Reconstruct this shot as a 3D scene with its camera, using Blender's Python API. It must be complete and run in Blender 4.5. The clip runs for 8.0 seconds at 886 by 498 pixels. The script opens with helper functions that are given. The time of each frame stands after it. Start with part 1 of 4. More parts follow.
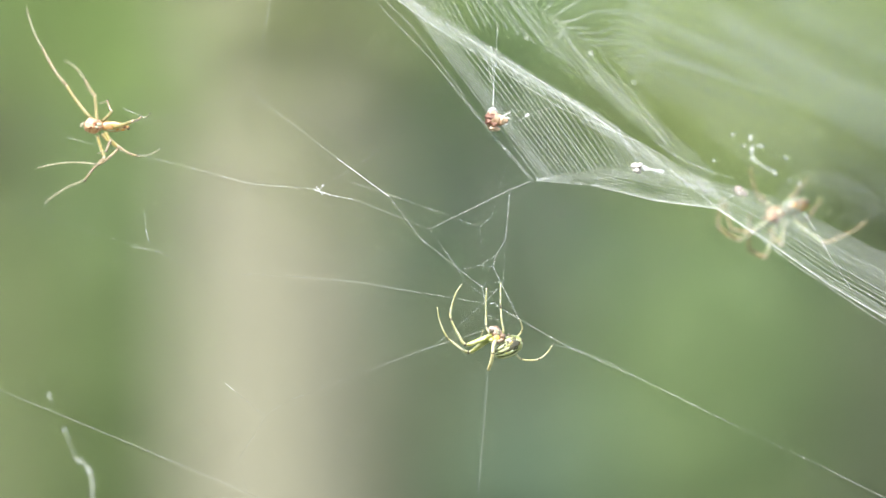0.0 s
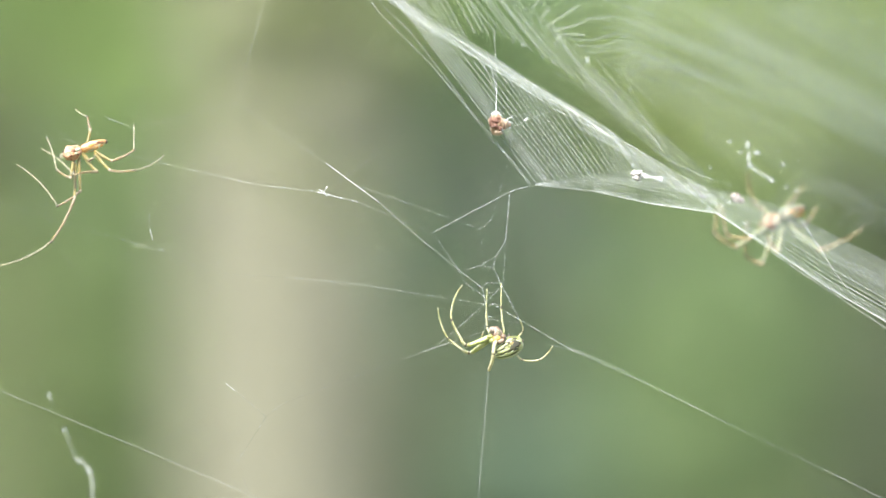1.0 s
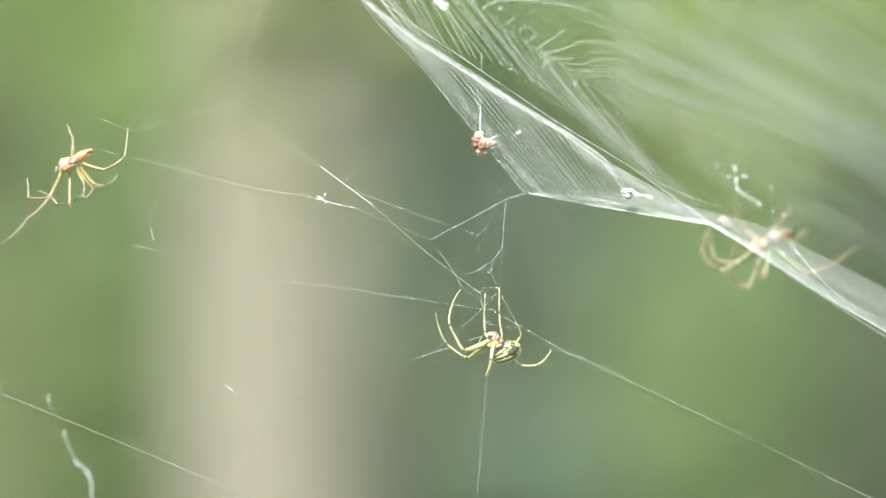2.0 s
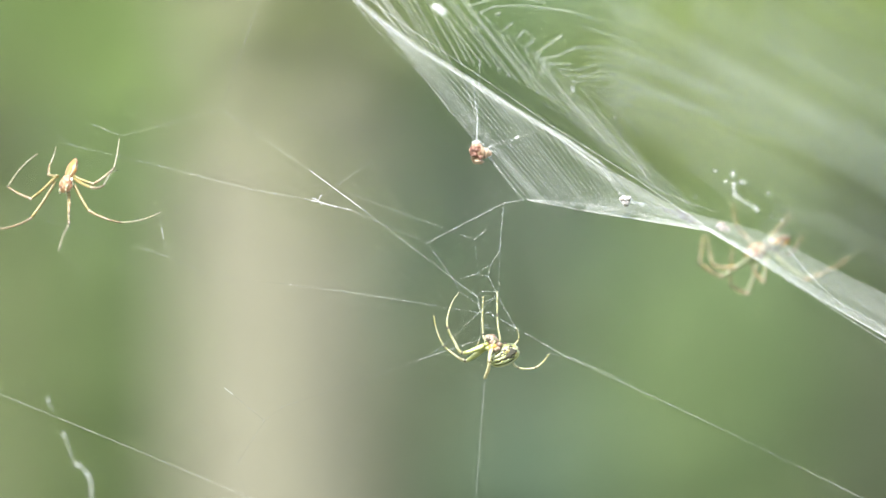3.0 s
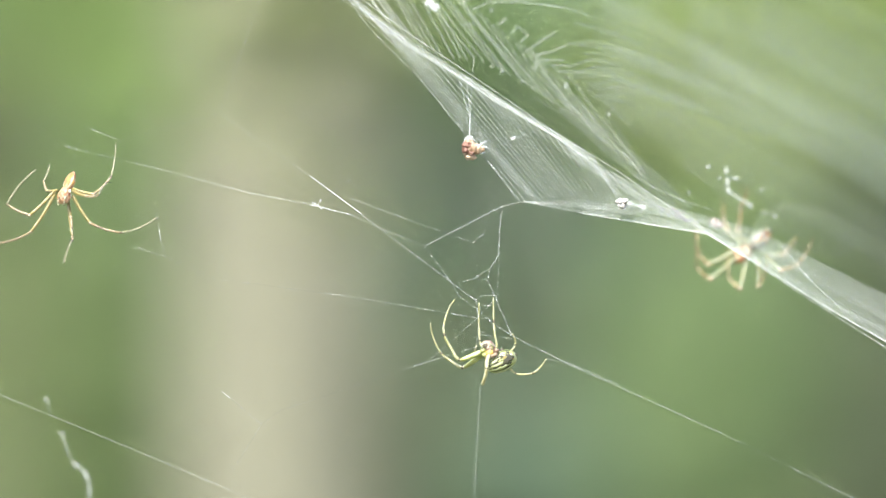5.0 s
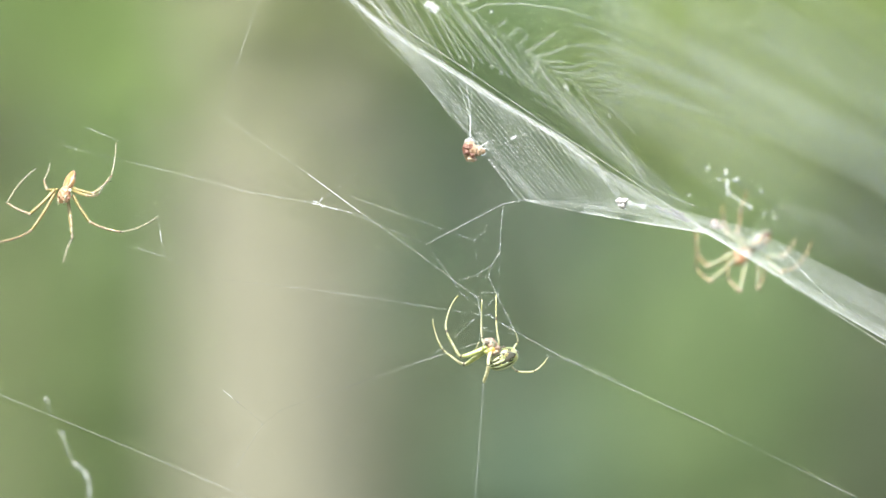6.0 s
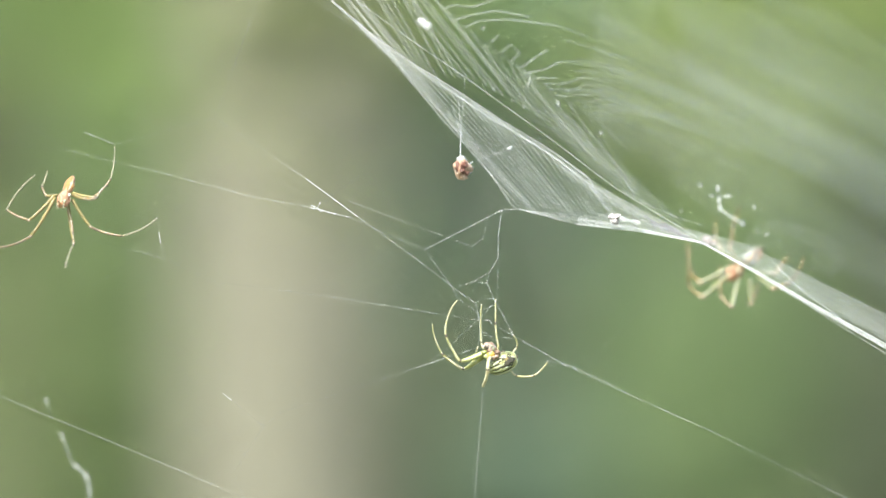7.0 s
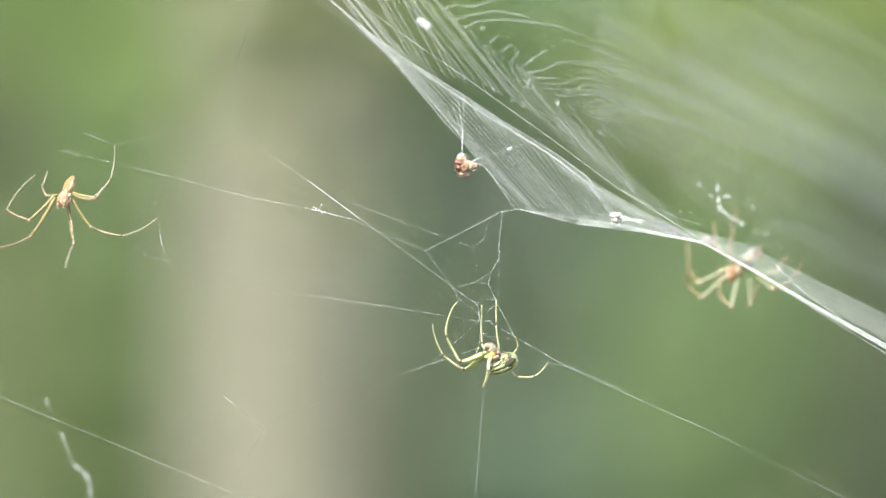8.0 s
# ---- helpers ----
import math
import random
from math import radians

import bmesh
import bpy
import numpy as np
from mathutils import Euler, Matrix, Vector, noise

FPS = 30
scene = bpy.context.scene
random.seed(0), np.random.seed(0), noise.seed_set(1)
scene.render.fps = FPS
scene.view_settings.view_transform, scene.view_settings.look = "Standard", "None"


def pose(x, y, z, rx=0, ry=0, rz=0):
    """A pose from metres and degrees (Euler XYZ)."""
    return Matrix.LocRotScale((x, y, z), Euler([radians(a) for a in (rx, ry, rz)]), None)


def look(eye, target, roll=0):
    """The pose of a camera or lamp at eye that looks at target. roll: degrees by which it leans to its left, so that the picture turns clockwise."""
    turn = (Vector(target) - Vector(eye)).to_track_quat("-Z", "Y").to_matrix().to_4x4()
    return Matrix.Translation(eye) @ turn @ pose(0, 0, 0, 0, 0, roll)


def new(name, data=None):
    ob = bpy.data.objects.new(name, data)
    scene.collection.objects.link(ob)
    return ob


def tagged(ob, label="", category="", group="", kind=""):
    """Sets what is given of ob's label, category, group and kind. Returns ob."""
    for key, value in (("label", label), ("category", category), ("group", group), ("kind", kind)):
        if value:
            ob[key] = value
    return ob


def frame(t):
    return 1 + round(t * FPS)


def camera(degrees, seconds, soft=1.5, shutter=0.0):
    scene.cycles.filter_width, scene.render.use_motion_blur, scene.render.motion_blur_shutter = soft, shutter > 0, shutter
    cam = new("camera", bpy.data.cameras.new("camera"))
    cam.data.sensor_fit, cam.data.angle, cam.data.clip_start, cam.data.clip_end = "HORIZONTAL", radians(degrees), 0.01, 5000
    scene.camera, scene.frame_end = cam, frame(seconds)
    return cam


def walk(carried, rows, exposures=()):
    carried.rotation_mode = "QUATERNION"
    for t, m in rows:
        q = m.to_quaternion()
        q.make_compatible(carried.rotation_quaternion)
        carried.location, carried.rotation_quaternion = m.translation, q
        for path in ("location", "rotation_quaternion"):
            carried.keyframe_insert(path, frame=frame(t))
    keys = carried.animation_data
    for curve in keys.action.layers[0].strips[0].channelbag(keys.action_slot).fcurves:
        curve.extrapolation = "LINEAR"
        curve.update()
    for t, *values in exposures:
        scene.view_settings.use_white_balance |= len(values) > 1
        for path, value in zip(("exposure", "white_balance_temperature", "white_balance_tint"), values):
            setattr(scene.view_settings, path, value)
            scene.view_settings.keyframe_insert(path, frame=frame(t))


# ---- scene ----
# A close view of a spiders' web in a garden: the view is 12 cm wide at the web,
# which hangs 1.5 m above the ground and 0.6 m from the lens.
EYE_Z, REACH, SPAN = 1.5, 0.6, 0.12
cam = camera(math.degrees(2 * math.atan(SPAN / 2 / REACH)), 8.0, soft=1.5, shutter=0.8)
cam.data.dof.use_dof = True
cam.data.dof.focus_distance = REACH
cam.data.dof.aperture_fstop = 7.5
EYE = look((0, -REACH, EYE_Z), (0, 0, EYE_Z))
walk(cam, [(0, EYE), (8, EYE)], exposures=[(0, 1.85), (6.5, 1.87), (7, 1.73), (8, 1.69)])

# ---- light: bright hazy daylight, sun high behind the lens on the left ----
SUN_FROM = Vector((-0.24, -0.6, 0.76)).normalized()
world = bpy.data.worlds.new("sky")
scene.world = world
world.use_nodes = True
wn = world.node_tree.nodes
sky = wn.new("ShaderNodeTexSky")
sky.sky_type = "NISHITA"
sky.sun_disc = False
sky.sun_elevation = math.asin(SUN_FROM.z)
sky.sun_rotation = math.atan2(SUN_FROM.x, SUN_FROM.y)
sky.dust_density = 3.0
wn["Background"].inputs["Strength"].default_value = 0.14
world.node_tree.links.new(sky.outputs[0], wn["Background"].inputs[0])
sun = new("sun", bpy.data.lights.new("sun", "SUN"))
sun.data.energy, sun.data.angle, sun.data.color = 4.0, radians(0.6), (1.0, 0.95, 0.86)
sun.matrix_world = look(SUN_FROM * 30, (0, 0, 0))

# ---- materials ----
def material(name, colours, rough=0.6, scale=400.0, bump=0.0, coat=0.0, through_light=0.0, island=False, detail=4.0):
    """Two-scale noise over a few colours, with fine relief."""
    m = bpy.data.materials.new(name)
    m.use_nodes = True
    n, l = m.node_tree.nodes, m.node_tree.links
    b = n["Principled BSDF"]
    co = n.new("ShaderNodeTexCoord")
    big, fine = n.new("ShaderNodeTexNoise"), n.new("ShaderNodeTexNoise")
    big.inputs["Scale"].default_value, fine.inputs["Scale"].default_value = scale, scale * 6
    big.inputs["Detail"].default_value = detail
    for t in (big, fine):
        l.new(co.outputs["Object"], t.inputs["Vector"])
    mix = n.new("ShaderNodeMath")
    mix.operation = "MULTIPLY_ADD"
    mix.inputs[1].default_value = 0.35
    l.new(fine.outputs["Fac"], mix.inputs[0])
    if island:
        g = n.new("ShaderNodeNewGeometry")
        l.new(g.outputs["Random Per Island"], mix.inputs[2])
    else:
        half = n.new("ShaderNodeMath")
        half.operation = "MULTIPLY_ADD"
        half.inputs[1].default_value, half.inputs[2].default_value = 1.5, -0.42
        l.new(big.outputs["Fac"], half.inputs[0])
        l.new(half.outputs[0], mix.inputs[2])
    ramp = n.new("ShaderNodeValToRGB")
    e = ramp.color_ramp.elements
    while len(e) < len(colours):
        e.new(0.5)
    for i, c in enumerate(colours):
        e[i].position = 0.1 + 0.95 * i / max(1, len(colours) - 1) * 0.9
        e[i].color = (*c, 1)
    l.new(mix.outputs[0], ramp.inputs[0])
    l.new(ramp.outputs[0], b.inputs["Base Color"])
    b.inputs["Roughness"].default_value = rough
    b.inputs["Coat Weight"].default_value = coat
    if through_light:
        b.inputs["Subsurface Weight"].default_value = through_light
        b.inputs["Subsurface Radius"].default_value = (0.0004, 0.00035, 0.0002)
        b.inputs["Subsurface Scale"].default_value = 1.0
    if bump:
        bp = n.new("ShaderNodeBump")
        bp.inputs["Strength"].default_value = bump
        bp.inputs["Distance"].default_value = 0.3 / scale
        l.new(fine.outputs["Fac"], bp.inputs["Height"])
        l.new(bp.outputs[0], b.inputs["Normal"])
    return m


def leaf_material(name, colours):
    """A thin leaf: some light passes through it."""
    m = material(name, colours, rough=0.55, scale=30, island=True)
    n, l = m.node_tree.nodes, m.node_tree.links
    tr, mx = n.new("ShaderNodeBsdfTranslucent"), n.new("ShaderNodeMixShader")
    ramp = n["Color Ramp"]
    l.new(ramp.outputs[0], tr.inputs["Color"])
    mx.inputs[0].default_value = 0.35
    l.new(n["Principled BSDF"].outputs[0], mx.inputs[1])
    l.new(tr.outputs[0], mx.inputs[2])
    l.new(mx.outputs[0], n["Material Output"].inputs["Surface"])
    return m


def see_through(m, clear):
    """Lets a share of the light go straight through."""
    n, l = m.node_tree.nodes, m.node_tree.links
    tr, mx = n.new("ShaderNodeBsdfTransparent"), n.new("ShaderNodeMixShader")
    mx.inputs[0].default_value = clear
    l.new(n["Principled BSDF"].outputs[0], mx.inputs[1])
    l.new(tr.outputs[0], mx.inputs[2])
    l.new(mx.outputs[0], n["Material Output"].inputs["Surface"])


def silk_material(name, clear):
    """Fine silk: part of the light goes straight through the strand."""
    m = material(name, [(0.46, 0.50, 0.505), (0.59, 0.625, 0.635)], rough=0.35, scale=900)
    see_through(m, clear)
    return m


SILK = silk_material("silk", 0.83)
SILK_VEIL = silk_material("silk_veil", 0.945)
SILK_FAN = silk_material("silk_fan", 0.72)
SILK_FILM = silk_material("silk_film", 0.965)
SILK_ARM = silk_material("silk_arm", 0.90)
SILK_ORB = silk_material("silk_orb", 0.943)
SILK_CLEAR = silk_material("silk_clear", 0.885)
SILK_BRIGHT = silk_material("silk_bright", 0.45)
TUFT = silk_material("silk_tuft", 0.66)
LIMB_GREEN = material("limb_green", [(0.150, 0.160, 0.064), (0.255, 0.262, 0.142), (0.345, 0.345, 0.245)], rough=0.4, scale=700, coat=0.2, through_light=0.55)
LIMB_BROWN = material("limb_brown", [(0.128, 0.102, 0.034), (0.180, 0.155, 0.058), (0.232, 0.212, 0.096)], rough=0.45, scale=500, coat=0.1, through_light=0.55)
LIMB_AMBER = material("limb_amber", [(0.165, 0.115, 0.062), (0.220, 0.178, 0.110), (0.275, 0.240, 0.172)], rough=0.45, scale=500, coat=0.1, through_light=0.55)
LIMB_PALE = material("limb_pale", [(0.140, 0.130, 0.062), (0.165, 0.192, 0.108), (0.205, 0.232, 0.162)], rough=0.45, scale=600, coat=0.1, through_light=0.55)
LIMB_TAN = material("limb_tan", [(0.150, 0.114, 0.046), (0.172, 0.144, 0.070), (0.192, 0.168, 0.094)], rough=0.45, scale=600, coat=0.1, through_light=0.55)
LIMB_CLEAR = material("limb_clear", [(0.231, 0.202, 0.130), (0.294, 0.280, 0.194), (0.347, 0.347, 0.259)], rough=0.45, scale=500)
see_through(LIMB_CLEAR, 0.6)
see_through(LIMB_PALE, 0.25)
see_through(LIMB_TAN, 0.3)
see_through(LIMB_BROWN, 0.18)
see_through(LIMB_AMBER, 0.34)
LIMB_FEMUR = material("limb_femur", [(0.135, 0.165, 0.040), (0.235, 0.262, 0.090), (0.330, 0.345, 0.170)], rough=0.4, scale=1300, coat=0.2, through_light=0.55)
LIMB_CREAM = material("limb_cream", [(0.20, 0.19, 0.095), (0.31, 0.305, 0.18), (0.38, 0.375, 0.27)], rough=0.45, scale=1500, through_light=0.5)
STERNUM = material("sternum", [(0.30, 0.17, 0.03), (0.40, 0.29, 0.07)], rough=0.45, scale=1500, through_light=0.5)
SPOT_AMBER = material("spot_amber", [(0.24, 0.11, 0.015), (0.36, 0.20, 0.035)], rough=0.5, scale=1500)
KNEE = material("knee", [(0.20, 0.155, 0.10), (0.33, 0.29, 0.22)], rough=0.45, scale=1500)
JOINT = material("joint", [(0.03, 0.026, 0.016), (0.06, 0.05, 0.03)], rough=0.5, scale=3000)
HEAD_PINK = material("head_pink", [(0.073, 0.039, 0.025), (0.192, 0.143, 0.106), (0.295, 0.274, 0.208)], rough=0.45, scale=1500, bump=0.3, through_light=0.55)
HEAD_ORANGE = material("head_orange", [(0.215, 0.070, 0.030), (0.330, 0.190, 0.105), (0.400, 0.340, 0.280)], rough=0.4, scale=2400, bump=0.3, through_light=0.55)
ABD_CREAM = material("abdomen_orange", [(0.170, 0.065, 0.020), (0.290, 0.155, 0.050), (0.360, 0.280, 0.165)], rough=0.4, scale=500, bump=0.2, through_light=0.55)
HEAD_RUST = material("head_rust", [(0.170, 0.060, 0.024), (0.215, 0.120, 0.062), (0.190, 0.160, 0.125)], rough=0.5, scale=2000, bump=0.3, through_light=0.5)
ABD_PALE = material("abdomen_pale", [(0.076, 0.092, 0.058), (0.100, 0.118, 0.082), (0.114, 0.132, 0.102)], rough=0.45, scale=500, bump=0.2, through_light=0.55)
ABD_GREEN = material("abdomen_green", [(0.126, 0.163, 0.048), (0.237, 0.259, 0.105), (0.311, 0.318, 0.192)], rough=0.35, scale=800, bump=0.2, coat=0.3, through_light=0.55)
BAND_BLACK = material("band_black", [(0.008, 0.010, 0.005), (0.028, 0.028, 0.010)], rough=0.6, scale=1500)
BAND_WHITE = material("band_white", [(0.260, 0.315, 0.190), (0.380, 0.415, 0.320)], rough=0.4, scale=1500)
SPOT_RUST = material("spot_rust", [(0.067, 0.018, 0.006), (0.140, 0.053, 0.018)], rough=0.5, scale=1500)
PREY_TAN = material("prey_tan", [(0.150, 0.066, 0.030), (0.270, 0.190, 0.125), (0.375, 0.335, 0.285)], rough=0.55, scale=1100, bump=0.4)
PREY_DARK = material("prey_dark", [(0.045, 0.018, 0.013), (0.150, 0.059, 0.032)], rough=0.5, scale=1300, bump=0.4)
BUNDLE = material("bundle", [(0.22, 0.17, 0.165), (0.32, 0.28, 0.275)], rough=0.6, scale=1500)
see_through(BUNDLE, 0.45)
HUSK = material("husk", [(0.10, 0.085, 0.075), (0.30, 0.29, 0.285), (0.42, 0.42, 0.42)], rough=0.6, scale=1500, bump=0.3)
BARK = material("bark", [(0.081, 0.081, 0.056), (0.109, 0.111, 0.079), (0.139, 0.138, 0.104)], rough=0.9, scale=14, bump=0.6)
TWIG = material("twig", [(0.05, 0.05, 0.03), (0.09, 0.085, 0.05)], rough=0.9, scale=20)
SOIL = material("soil", [(0.05, 0.065, 0.03), (0.075, 0.095, 0.04), (0.10, 0.10, 0.05)], rough=0.95, scale=3, bump=0.4)
LEAF_LIGHT = leaf_material("leaf_light", [(0.113, 0.176, 0.068), (0.155, 0.230, 0.101), (0.194, 0.273, 0.128)])
LEAF_YELLOW = leaf_material("leaf_yellow", [(0.172, 0.243, 0.080), (0.238, 0.317, 0.119), (0.300, 0.380, 0.152)])
LEAF_LIME = leaf_material("leaf_lime", [(0.130, 0.203, 0.062), (0.180, 0.265, 0.092), (0.228, 0.317, 0.120)])
LEAF_DULL = leaf_material("leaf_dull", [(0.111, 0.141, 0.077), (0.157, 0.194, 0.110), (0.195, 0.234, 0.141)])
LEAF_TWIG = leaf_material("leaf_twig", [(0.120, 0.143, 0.061), (0.165, 0.194, 0.085), (0.204, 0.234, 0.110)])
LEAF_MID = leaf_material("leaf_mid", [(0.100, 0.154, 0.053), (0.143, 0.205, 0.079), (0.179, 0.242, 0.107)])
LEAF_DARK = leaf_material("leaf_dark", [(0.052, 0.100, 0.054), (0.072, 0.137, 0.073), (0.102, 0.173, 0.099)])
LEAF_OLIVE = leaf_material("leaf_olive", [(0.080, 0.106, 0.040), (0.110, 0.140, 0.057), (0.140, 0.166, 0.081)])
LEAF_TEAL = leaf_material("leaf_teal", [(0.080, 0.133, 0.087), (0.113, 0.182, 0.120), (0.158, 0.231, 0.160)])
LEAF_DEEP = leaf_material("leaf_deep", [(0.114, 0.177, 0.073), (0.158, 0.240, 0.105), (0.206, 0.296, 0.139)])
LEAF_SHADE = leaf_material("leaf_shade", [(0.083, 0.110, 0.061), (0.116, 0.151, 0.088), (0.145, 0.183, 0.112)])

# ---- building helpers ----
def mesh_of(bm, name, mat, smooth=True):
    me = bpy.data.meshes.new(name)
    bm.to_mesh(me)
    bm.free()
    for p in me.polygons:
        p.use_smooth = smooth
    me.materials.append(mat)
    return me


def part(name, bm, mat, parent, label=""):
    ob = new(name, mesh_of(bm, name, mat))
    ob.parent = parent
    return tagged(ob, label)


def tube(bm, points, radii, sides=6, caps=True):
    """A tube along points, with a radius at each."""
    pts = [Vector(p) for p in points]
    rings = []
    up = Vector((0.13, 0.98, 0.11)).normalized()
    for i, p in enumerate(pts):
        d = (pts[min(i + 1, len(pts) - 1)] - pts[max(i - 1, 0)]).normalized()
        a = d.cross(up)
        if a.length < 0.1:
            a = d.cross(Vector((1, 0, 0)))
        a.normalize()
        b = d.cross(a)
        rings.append([bm.verts.new(p + (a * math.cos(k * math.tau / sides) + b * math.sin(k * math.tau / sides)) * radii[i]) for k in range(sides)])
    for r, s in zip(rings, rings[1:]):
        for k in range(sides):
            bm.faces.new((r[k], r[(k + 1) % sides], s[(k + 1) % sides], s[k]))
    if caps:
        bm.faces.new(rings[0][::-1])
        bm.faces.new(rings[-1])
    return bm


def blob(bm, centre, axes, lumps=0.0, seed=0, cuts=2, taper=0.0):
    """A rounded body with axes (half lengths along x, y, z); taper narrows it towards +x."""
    made = bmesh.ops.create_icosphere(bm, subdivisions=cuts + 1, radius=1.0)["verts"]
    for v in made:
        n = 1 + lumps * noise.noise(v.co * 1.7 + Vector((seed * 7.3, seed, 0)))
        f = 1 - taper * v.co.x
        v.co = Vector((centre[0] + v.co.x * axes[0] * n, centre[1] + v.co.y * axes[1] * n * f, centre[2] + v.co.z * axes[2] * n * f))
    return bm


UNIT = SPAN / 1568
HEART = Vector((0, 0, EYE_Z))
SLANT = 0.68  # how far the webs lean away behind the middle

def at(u, v, d=0.0):
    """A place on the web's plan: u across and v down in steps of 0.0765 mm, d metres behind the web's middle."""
    k = UNIT * (1 + d / REACH)
    return Vector(((u - 784) * k, d, (441 - v) * k))


def empty(name, label, category, group="", where=HEART):
    ob = new(name)
    ob.location = where
    ob.empty_display_size = 0.01
    return tagged(ob, label, category, group)


# ---- how the web sways ----
# Calm positions of its knots on the plan at these seconds; between 3.9 and 4.5 s it is plucked and springs.
CALM = (0, .5, 1, 1.5, 3, 3.5, 3.9, 4.5, 6, 6.5, 7, 7.5, 8)
SPRING = {119 / 30: (2, 0), 4.0: (6, -15), 121 / 30: (6, -36), 122 / 30: (3, -52), 4.1: (0, -54), 124 / 30: (-3, -30), 125 / 30: (-6, 2), 4.2: (-7, 26), 127 / 30: (-3, 22), 128 / 30: (1, 5), 4.3: (3, -3), 4.4: (0, 2)}
SECONDS = sorted(CALM + tuple(SPRING))


def series(flat, pluck):
    """Positions at all SECONDS from the calm ones; pluck: how strongly the knot springs."""
    pts = [(flat[i], flat[i + 1]) for i in range(0, len(flat), 2)]
    out = []
    for t in SECONDS:
        u, v = (float(np.interp(t, CALM, [p[k] for p in pts])) for k in (0, 1))
        du, dv = SPRING.get(t, (0, 0))
        out.append((u + du * pluck, v + dv * pluck))
    return out


KNOTS = []
KNOTS.append(series((760, 406, 758, 403, 766, 412, 766, 420, 756, 430, 755, 433, 752, 438, 750, 441, 755, 432, 752, 436, 752, 442, 753, 444, 753, 444), 0.7))
KNOTS.append(series((941, 320, 938, 320, 939, 328, 935, 335, 927, 354, 922, 357, 920, 357, 921, 361, 922, 355, 918, 361, 915, 371, 915, 371, 916, 371), 0.65))
KNOTS.append(series((902, 337, 900, 334, 902, 340, 899, 348, 891, 360, 890, 363, 889, 364, 888, 370, 891, 361, 888, 366, 888, 372, 888, 374, 890, 374), 0.8))
KNOTS.append(series((577, 340, 577, 338, 586, 343, 586, 351, 577, 358, 576, 360, 576, 361, 576, 367, 579, 363, 576, 366, 576, 371, 577, 372, 579, 374), 0.5))
KNOTS.append(series((873, 472, 871, 469, 873, 473, 871, 478, 864, 488, 862, 492, 859, 495, 861, 501, 865, 490, 862, 495, 862, 501, 864, 501, 864, 502), 1.0))
KNOTS.append(series((1009, 616, 1009, 614, 1011, 619, 1009, 623, 1003, 632, 1003, 636, 1000, 638, 1000, 645, 1003, 637, 998, 640, 998, 645, 998, 646, 1001, 648), 0.7))
KNOTS.append(series((896, 608, 896, 605, 897, 609, 896, 614, 890, 623, 890, 625, 887, 630, 880, 642, 888, 629, 885, 632, 887, 637, 887, 638, 888, 638), 1.1))
KNOTS.append(series((1133, 296, 1132, 297, 1132, 309, 1121, 328, 1112, 354, 1106, 358, 1105, 358, 1106, 361, 1106, 358, 1099, 371, 1093, 386, 1093, 384, 1095, 384), 0.6))
KNOTS.append(series((447, 166, 440, 169, 418, 182, 415, 183, 392, 194, 388, 198, 388, 199, 390, 202, 388, 202, 382, 205, 381, 209, 381, 210, 382, 211), 0.15))
KNOTS.append(series((444, 326, 444, 326, 452, 327, 450, 331, 441, 335, 440, 337, 440, 338, 437, 342, 440, 340, 440, 343, 440, 347, 441, 348, 442, 350), 0.25))
KNOTS.append(series((470, 738, 470, 737, 471, 738, 470, 738, 468, 745, 468, 747, 467, 748, 462, 752, 466, 750, 465, 753, 466, 755, 467, 758, 468, 761), 0.2))
KNOTS.append(series((596, 281, 586, 284, 577, 290, 574, 293, 550, 304, 548, 307, 548, 307, 548, 313, 545, 309, 542, 312, 541, 317, 542, 318, 544, 320), 0.3))
KNOTS.append(series((285, 447, 285, 444, 290, 444, 290, 444, 299, 456, 300, 447, 299, 447, 293, 455, 292, 455, 292, 457, 293, 460, 295, 463, 297, 464), 0.1))
KNOTS.append(series((1280, 743, 1280, 741, 1278, 745, 1276, 748, 1273, 757, 1272, 758, 1271, 759, 1270, 765, 1271, 760, 1268, 764, 1269, 768, 1270, 769, 1272, 770), 0.3))
KNOTS.append(series((258, 416, 261, 417, 266, 417, 263, 416, 287, 413, 291, 410, 291, 411, 282, 415, 284, 418, 285, 418, 282, 421, 283, 424, 284, 425), 0.1))
KNOTS.append(series((1155, 357, 1155, 357, 1152, 363, 1149, 373, 1142, 391, 1140, 394, 1140, 395, 1139, 399, 1139, 396, 1136, 402, 1133, 410, 1133, 411, 1134, 410), 0.8))
ORB = series((0, 0, -3, 0, -6, 12, -21, 38, -32, 64, -35, 67, -34, 62, -43, 57, -44, 60, -52, 73, -58, 89, -61, 90, -59, 89), 0.2)
BASE = SECONDS.index(3.5)
REST = np.array([k[BASE] for k in KNOTS], float)
SHIFT = np.array([[(k[i][0] - k[BASE][0], k[i][1] - k[BASE][1]) for k in KNOTS] for i in range(len(SECONDS))], float)


def swayed(u, v, i, orb=0.0, still=0.0):
    """Where the point of the plan at rest (at 3.5 s) is at SECONDS[i]. orb: how far it goes with the orb web; still: how far it stays put."""
    w = 1.0 / (((REST - (u, v)) ** 2).sum(1) + 200.0) ** 1.5
    s = (SHIFT[i] * w[:, None]).sum(0) / w.sum()
    o = (ORB[i][0] - ORB[BASE][0], ORB[i][1] - ORB[BASE][1])
    k = 1 - still
    return u + k * (s[0] * (1 - orb) + o[0] * orb), v + k * (s[1] * (1 - orb) + o[1] * orb)


